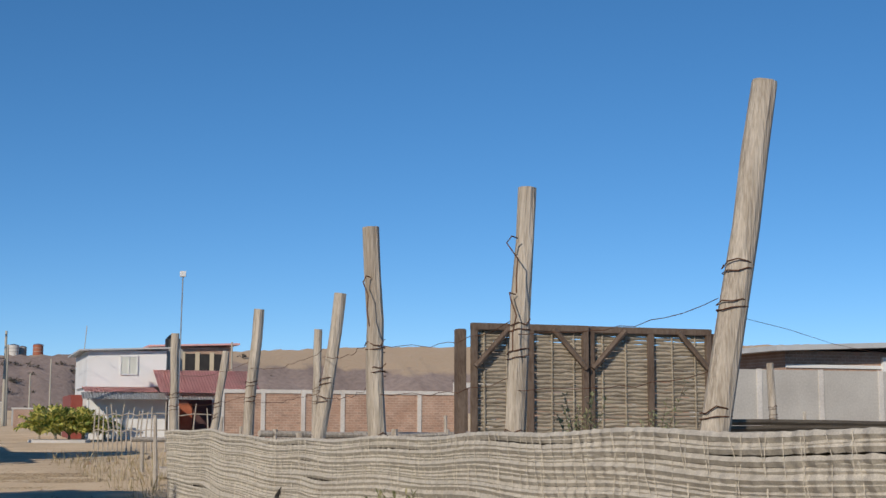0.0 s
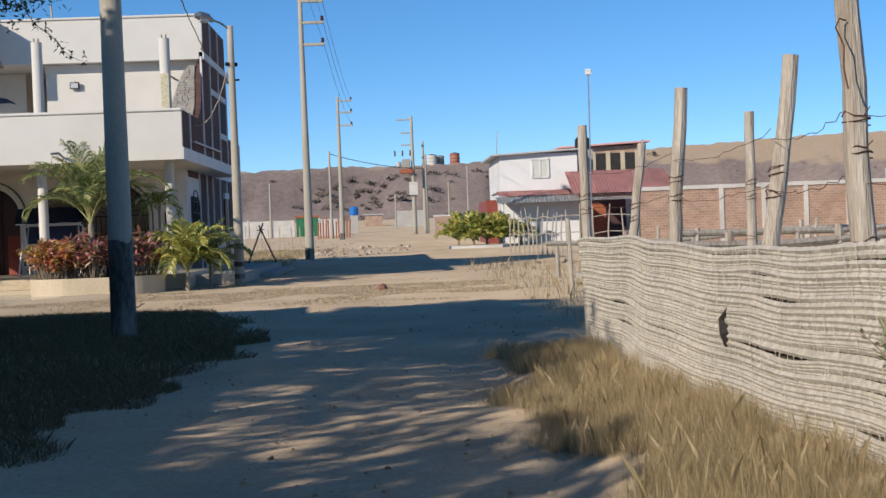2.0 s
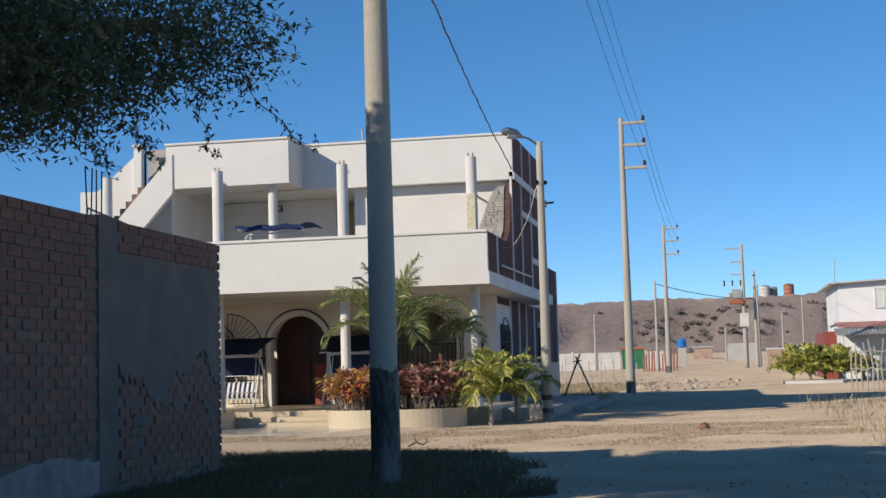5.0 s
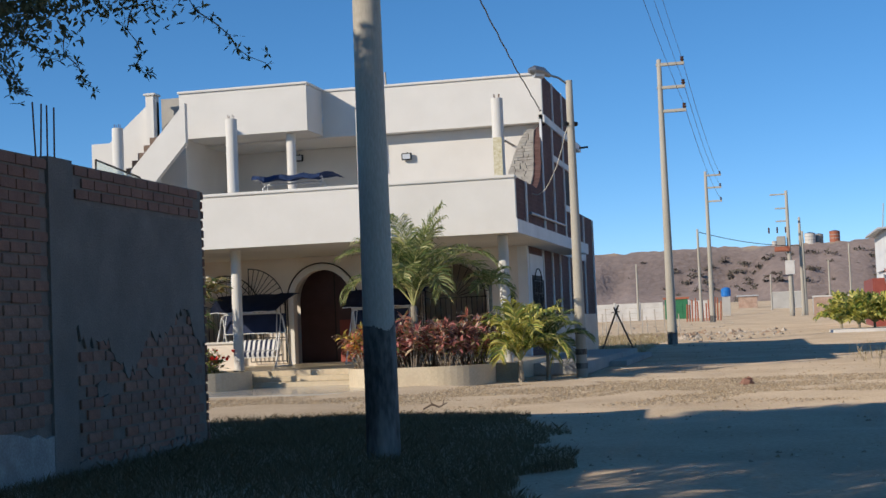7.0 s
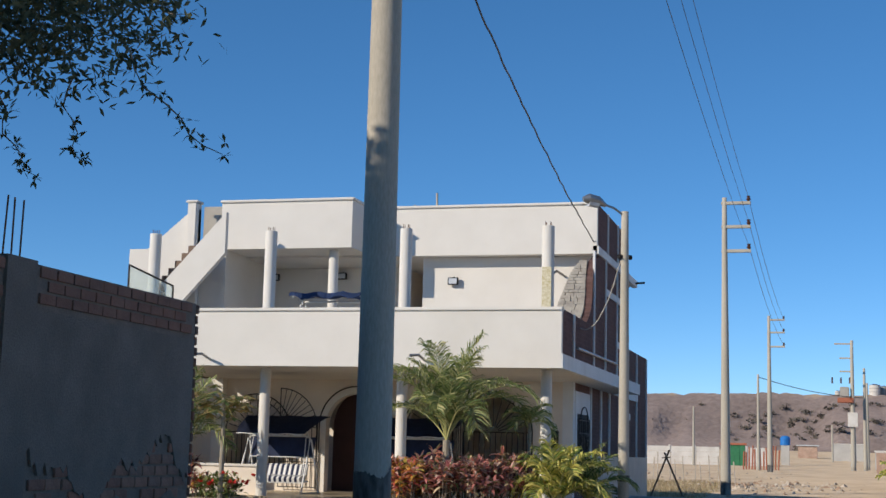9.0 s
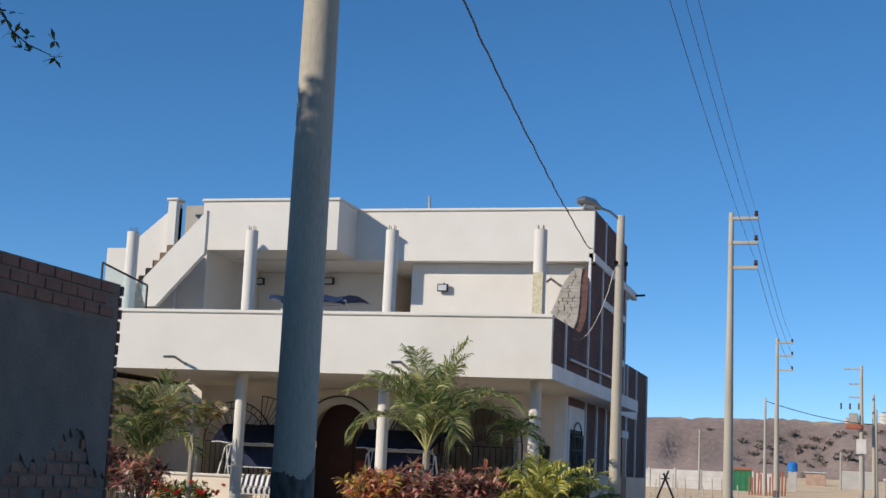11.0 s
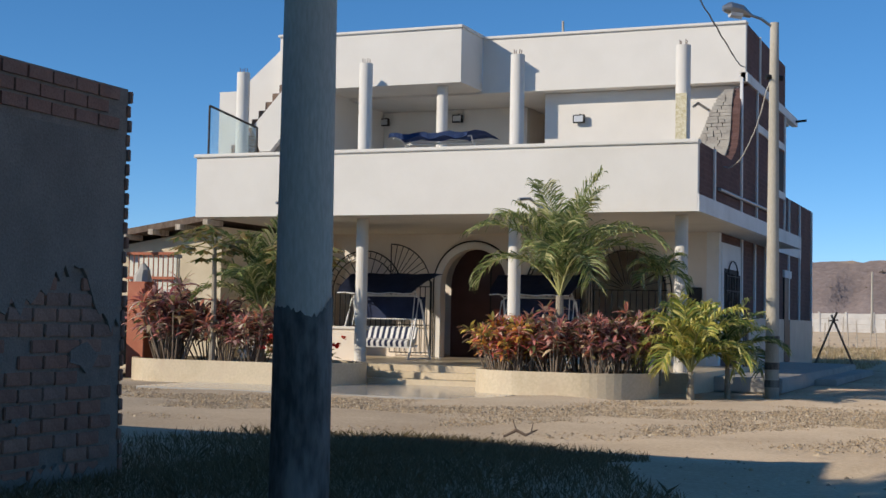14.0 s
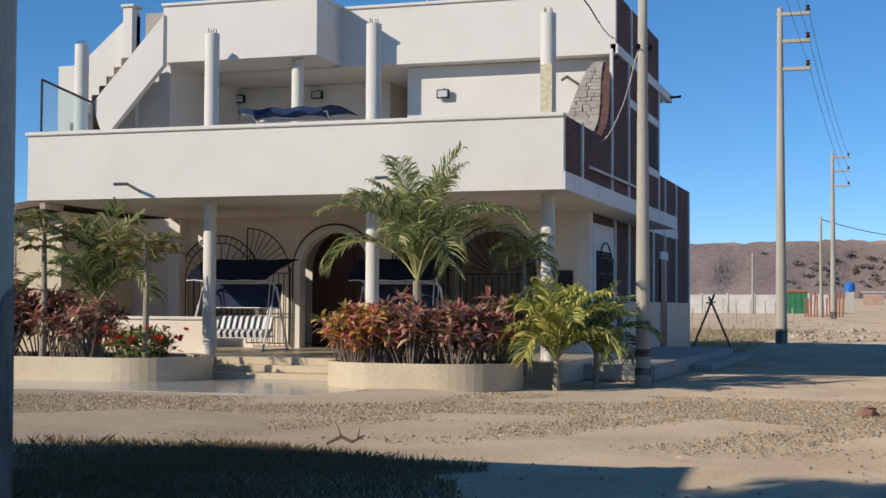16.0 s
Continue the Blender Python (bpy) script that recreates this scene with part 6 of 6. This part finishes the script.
def bank(r, n):
    """Tufts along the foot of the fence."""
    m = 1500
    ty = r.uniform(-12.5, 3.2, m)
    edge = 0.93 + 0.2 * np.sin(ty * 1.3) + 0.15 * np.sin(ty * 3.1)
    tx = edge + (fence_x(ty) - 0.05 - edge) * r.beta(1.1, 1.35, m)
    k = r.randint(0, m, n)
    rad = r.uniform(0.03, 0.09, m)[k]
    x = tx[k] + r.normal(0, 1, n) * rad
    return np.minimum(x, fence_x(ty[k]) - 0.03), ty[k] + r.normal(0, 1, n) * rad


grass("dry_grass", 330000, bank, (0.02, 0.2), 0.0007, "drygrass", "dry straw-coloured grass along the reed fence", 1, 0.7)


def verge(r, n):
    y = r.uniform(-13, 13.4, n)
    right = np.interp(y, [-13, 0, 3, 7, 10, 12.5, 13.4], [-2.7, -2.2, -1.75, -1.75, -2.4, -3.2, -5.2]) + 0.18 * np.sin(y * 2.1) + 0.1 * np.sin(y * 5.3)
    x = WX + 0.02 + (right - WX) * (1 - r.rand(n) ** 1.05)
    far = (y > 8.5) & (r.rand(n) < 0.5)
    x = np.where(far, x - r.uniform(0, 2.0, n), x)
    return x, y


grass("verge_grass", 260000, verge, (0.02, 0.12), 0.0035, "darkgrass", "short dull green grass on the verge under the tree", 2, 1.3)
grass("corner_weeds", 3500, lambda r, n: (r.uniform(2.2, 6.0, n), r.normal(12, 7, n)), (0.02, 0.2), 0.003, "drygrass", "dry weeds beside the road", 3, 0.7)
grass("plot_grass", 22000, lambda r, n: (r.uniform(-16, -4.2, n), r.uniform(44, 64, n)), (0.05, 0.2), 0.012, "drygrass", "patchy dry grass on the empty plot", 4, 0.6)
grass("yard_weeds", 9000, lambda r, n: (r.uniform(2.2, 20, n), r.uniform(-9, 36, n)), (0.05, 0.45), 0.008, "drygrass", "dry weeds in the yard", 5, 0.6)


def weed(at, seed, n, spread, h, material, label):
    r = random.Random(seed)
    t = thing("weed_plant", label, "weed", at, "weeds on the fence")
    sb = bmesh.new()
    v, f = [], []
    for k in range(n):
        a = r.uniform(0, 6.28)
        tip = Vector((math.cos(a) * spread * r.random() * 0.5, math.sin(a) * spread * r.random(), h * r.uniform(0.3, 1)))
        tube([(0, 0, 0), tuple(tip * 0.5 + Vector((0, 0, 0.02))), tuple(tip)], [0.004, 0.003, 0.002], 4, sb)
        for q in range(7):
            vv, ff = blade_fan(r, 4, 0.05, 0.008, tip * (1 - 0.1 * q), (-0.5, 1.2), 0.2)
            n0 = len(v)
            v += vv
            f += [tuple(i + n0 for i in q_) for q_ in ff]
    part("stem", sb, "bark", t)
    raw("foliage", v, f, material, t)


weed((1.9, -5.3, 0.56), 5, 26, 0.46, 0.3, "weedleaf", "straggly green weed growing through the fence")
weed((3.0, -5.2, 0.9), 6, 20, 0.3, 0.5, "weedleaf", "leafy weed climbing behind the fence")
weed((3.4, -5.3, 0.9), 7, 18, 0.4, 0.55, "weedleaf", "leafy weed climbing behind the fence")

br = thing("fallen_branch", "small dry branch lying in the grass", "branch", (-4.35, 12.95, 0.1))
br.scale = (0.5, 0.5, 0.8)
part("main_stem", tube([(-0.35, 0, 0.02), (-0.1, 0.02, 0.1), (0.1, 0, 0.05), (0.32, 0.05, 0.12)], [0.018, 0.024, 0.02, 0.008], 6), "darkwood", br)
part("side_twig", tube([(-0.1, 0.02, 0.1), (-0.18, 0.05, 0.22)], [0.015, 0.006], 5), "darkwood", br)
part("side_twig", tube([(0.2, 0.02, 0.09), (0.26, -0.05, 0.2)], [0.015, 0.006], 5), "darkwood", br)

# ---------------------------------------------------------------- low house and covered car by the gate
lh = thing("side_house", "low ochre house with a lean-to sheet roof and barred window", "house", (-18.5, 27, 0))
lhi = Matrix.Translation((18.5, -27, 0))


def lp(name, bm, material, label="", parent=None):
    ob = part(name, bm, material, parent or lh, label)
    ob.matrix_parent_inverse = lhi if parent is None else parent.matrix_world.inverted()
    return ob


lp("wall", prism([(-24, 0), (-16.3, 0), (-16.3, 3.2), (-24, 2.0)], 27, 32), "ochre", "ochre rendered wall")
lp("roof", prism([(-24.4, 2.12), (-16.0, 3.36), (-16.0, 3.5), (-24.4, 2.26)], 26.5, 32.3), "darkwood", "dark sheet roof on timber rafters")
for k in range(11):
    x = -23.4 + 0.7 * k
    z = 2.12 + (x + 24.4) * 1.24 / 8.4
    lp("rafter_end", box(x, x + 0.12, 26.35, 27, z - 0.1, z + 0.02), "wood")
lw = lp("barred_window", box(-18.7, -17.45, 26.98, 26.995, 1.0, 2.6), "curtain", "curtained window behind rust-red bars")
for k in range(10):
    x = -18.66 + 0.13 * k
    lp("bar", tube([(x, 26.9, 1.0), (x, 26.9, 2.6)], 0.014, 5), "rustred", parent=lw)
for z in (1.0, 1.55, 2.05, 2.6):
    lp("cross_bar", box(-18.72, -17.43, 26.88, 26.93, z - 0.03, z + 0.03), "rustred", parent=lw)
gp2 = thing("gate_pillar", "red-painted gate pillar topped by a pale stone ornament", "pillar", (-15.6, 23.0, 0))
part("shaft", box(-0.2, 0.2, -0.2, 0.2, -0.1, 1.85, 0.015), "rustred", gp2)
part("ornament", tube([(0, 0, 1.85), (0, 0, 1.95), (0.02, 0, 2.08), (0, 0, 2.2)], [0.19, 0.17, 0.12, 0.04], 9, rough=0.12, rng=random.Random(4)), "concrete", gp2)
car = thing("covered_car", "small car under a dark tarpaulin cover", "car", (-17.0, 23.6, 0))
bm = bmesh.new()
prof = [(-1.8, 0.25), (-1.85, 0.7), (-1.5, 0.95), (-0.9, 1.05), (-0.4, 1.5), (0.7, 1.55), (1.4, 1.1), (1.8, 0.95), (1.9, 0.5), (1.85, 0.25)]
ring_a = []
q = random.Random(3)
for s, sc in ((-0.8, 0.96), (-0.72, 1.0), (-0.3, 1.03), (0.3, 1.03), (0.72, 1.0), (0.8, 0.96)):
    ring_a.append([bm.verts.new((s * (1.0 if z < 1.0 else 0.85) + q.uniform(-0.03, 0.03), x_ + q.uniform(-0.03, 0.03), z * sc + q.uniform(-0.02, 0.02))) for x_, z in prof])
for a, b in zip(ring_a, ring_a[1:]):
    for k in range(len(prof) - 1):
        bm.faces.new((a[k], a[k + 1], b[k + 1], b[k]))
bm.faces.new(ring_a[0]), bm.faces.new(ring_a[-1][::-1])
bmesh.ops.recalc_face_normals(bm, faces=bm.faces[:])
cv = part("cover", bm, "tarp", car)
for sx in (-0.72, 0.72):
    for sy in (-1.2, 1.2):
        part("wheel", tube([(sx - 0.09, sy, 0.3), (sx + 0.09, sy, 0.3)], 0.3, 16), "blacktank", car)

# ---------------------------------------------------------------- carob tree behind the brick wall
def carob(at, seed, label, blobs, twigs):
    r = random.Random(seed)
    t = thing("carob_tree", label, "tree", at)
    a = Vector(at)
    part("trunk", tube([(0, 0, -0.3), (0.15, 0.05, 1.2), (0.1, 0.2, 2.6), (0.3, 0.2, 3.8)], [0.32, 0.27, 0.22, 0.17], 12, rough=0.08, rng=r), "bark", t)
    v, f = [], []
    for (c, rad, n, leaves) in blobs:
        c = Vector(c) - a
        mid = (Vector((0.2, 0.1, 3.0)) + c) * 0.5 + Vector((0, 0, 0.5))
        part("limb", tube([(0.15, 0.1, 2.6), tuple(mid), tuple(c)], [0.14, 0.09, 0.03], 7), "bark", t)
        for k in range(n):
            d = Vector((r.gauss(0, 1), r.gauss(0, 1), r.gauss(0, 1)))
            d = d.normalized() * (r.random() ** 0.45)
            p = c + Vector((d.x * rad[0], d.y * rad[1], d.z * rad[2]))
            if r.random() < 0.5:
                continue
            fall = Vector((r.gauss(0, 0.12), r.gauss(0, 0.12), -r.uniform(0.02, 0.3)))
            for q_ in range(7):
                o = p + fall * (q_ / 6) + Vector((r.gauss(0, 0.025), r.gauss(0, 0.025), r.gauss(0, 0.025)))
                u = Vector((r.gauss(0, 1), r.gauss(0, 1), r.gauss(0, 1))).normalized() * leaves
                w = Vector((r.gauss(0, 1), r.gauss(0, 1), r.gauss(0, 1))).normalized() * leaves * 0.4
                n0 = len(v)
                v += [tuple(o - u), tuple(o + w), tuple(o + u), tuple(o - w)]
                f.append((n0, n0 + 1, n0 + 2, n0 + 3))
    raw("crown", v, f, "treeleaf", t)
    for (s, e) in twigs:
        s, e = Vector(s) - a, Vector(e) - a
        pts_ = [s.lerp(e, k / 8) + Vector((0.03 * math.sin(k * 1.7), 0.02 * math.cos(k), -0.25 * (k / 8) * (1 - k / 8))) for k in range(9)]
        tw_ = part("hanging_twig", tube([tuple(p) for p in pts_], [0.006 - 0.0005 * k for k in range(9)], 4), "bark", t)
        vv_, ff_ = [], []
        for k in range(1, 9):
            for _ in range(3):
                x, y_ = blade_fan(r, 4, 0.055, 0.011, pts_[k] + Vector((r.gauss(0, 0.02), r.gauss(0, 0.02), r.gauss(0, 0.02))), (-1.0, 1.2), 0.2)
                n0 = len(vv_)
                vv_ += x
                ff_ += [tuple(i + n0 for i in g) for g in y_]
        raw("leaf_spray", vv_, ff_, "treeleaf", tw_)["kind"] = "stuff"
    return t


BL = [((-4.7, 1.8, 4.3), (1.5, 1.5, 1.1), 5000, 0.034), ((-4.4, 1.2, 3.4), (0.9, 0.9, 0.5), 2600, 0.031), ((-3.6, 2.0, 3.75), (0.75, 0.8, 0.45), 1300, 0.03), ((-5.4, 2.3, 3.9), (1.2, 1.2, 0.8), 3000, 0.034),
      ((-6.6, 0.2, 5.2), (2.0, 2.2, 1.3), 1500, 0.09), ((-8.3, -1.2, 5.6), (2.4, 2.6, 1.5), 1700, 0.1), ((-7.6, 2.6, 5.0), (2.0, 1.8, 1.3), 2900, 0.1), ((-9.5, 1.0, 5.5), (2.2, 2.2, 1.7), 2600, 0.11)]
BL2 = [((-7.2, -4.2, 5.0), (2.0, 2.2, 1.4), 1500, 0.1), ((-9.2, -5.2, 5.4), (2.4, 2.4, 1.7), 1600, 0.1), ((-6.6, -6.8, 4.3), (1.6, 1.7, 1.0), 700, 0.08), ((-8.6, -7.6, 4.6), (1.8, 1.6, 1.2), 700, 0.08), ((-7.6, -7.0, 5.6), (1.2, 1.4, 0.7), 350, 0.08), ((-7.2, -10.5, 4.0), (1.8, 2.2, 1.1), 2200, 0.1), ((-7.6, -14.0, 3.9), (1.8, 2.6, 1.0), 2200, 0.1), ((-7.4, -17.5, 3.9), (1.8, 2.4, 1.0), 800, 0.09)]
TW = [((-3.3, 2.1, 3.5), (-2.75, 2.25, 2.87)), ((-3.6, 2.2, 3.4), (-3.5, 2.2, 2.85)), ((-4.2, 1.6, 3.1), (-3.95, 1.5, 2.66)), ((-4.4, 2.8, 3.4), (-4.24, 2.96, 2.95)), ((-4.7, 2.6, 3.3), (-4.6, 2.7, 2.9)), ((-3.2, 1.9, 3.8), (-2.75, 1.8, 3.45)), ((-3.1, 1.9, 3.9), (-2.65, 1.75, 3.65)), ((-3.9, 1.4, 3.1), (-3.6, 1.3, 2.8))]
carob((-8.0, 0.5, 0.0), 7, "large dark-leaved carob tree overhanging the brick wall", BL, TW)
carob((-9.5, -5.5, 0.0), 9, "second dark-leaved carob tree behind the brick wall", BL2, [])

# ---------------------------------------------------------------- bricks of the boundary wall, last
bmk = box(-0.012, 0.012, -0.118, 0.118, -0.042, 0.042, 0.006)
brick_me = bpy.data.meshes.new("brick")
bmk.to_mesh(brick_me)
bmk.free()
brick_me.materials.append(M["brick"])
rb = random.Random(77)
rest_v, rest_f = [], []
count = 0
for row in range(27):
    z = 0.06 + row * 0.104
    for k in range(-40, 36):
        y = 5.2 - 0.13 - k * 0.25 + (0.125 if row % 2 else 0)
        if y > 8.36 or (5.1 < y < 5.74) or y < -4 or z > 2.8:
            continue
        if y > 5.62 and z < 2.46 and (z > 1.5 or rb.random() < 0.06):
            continue
        if y < 5.2 and z < 0.48:
            continue
        dx = rb.uniform(-0.004, 0.006)
        near = y > 2.2 and count < 300
        if near:
            ob = new("brick", brick_me)
            ob.parent = bw
            ob.matrix_parent_inverse = inv
            ob.matrix_basis = pose(WX - 0.004 + dx, y + rb.uniform(-0.006, 0.006), z + rb.uniform(-0.004, 0.004), rb.uniform(-1, 1), 0, 0)
            count += 1
        else:
            o = len(rest_v)
            x1 = WX + 0.006 + dx
            for xx in (WX - 0.016, x1):
                rest_v += [(xx, y - 0.116, z - 0.04), (xx, y + 0.116, z - 0.04), (xx, y + 0.116, z + 0.04), (xx, y - 0.116, z + 0.04)]
            rest_f += [tuple(o + i for i in q_) for q_ in ((4, 5, 6, 7), (0, 1, 5, 4), (1, 2, 6, 5), (2, 3, 7, 6), (3, 0, 4, 7))]
for row in range(27):     # toothed end of the wall
    ob = new("brick", brick_me)
    ob.parent = bw
    ob.matrix_parent_inverse = inv
    z = 0.06 + row * 0.104
    ob.matrix_basis = pose(WX - 0.11, 8.56 + rb.uniform(-0.004, 0.025), z, 0, rb.uniform(-2, 2), 90 + rb.uniform(-3, 3)) @ Matrix.Scale(1.6, 4, (1, 0, 0))
ob = raw("brickwork", rest_v, rest_f, "brick", bw)
ob.matrix_parent_inverse = inv
ob["kind"] = "stuff"
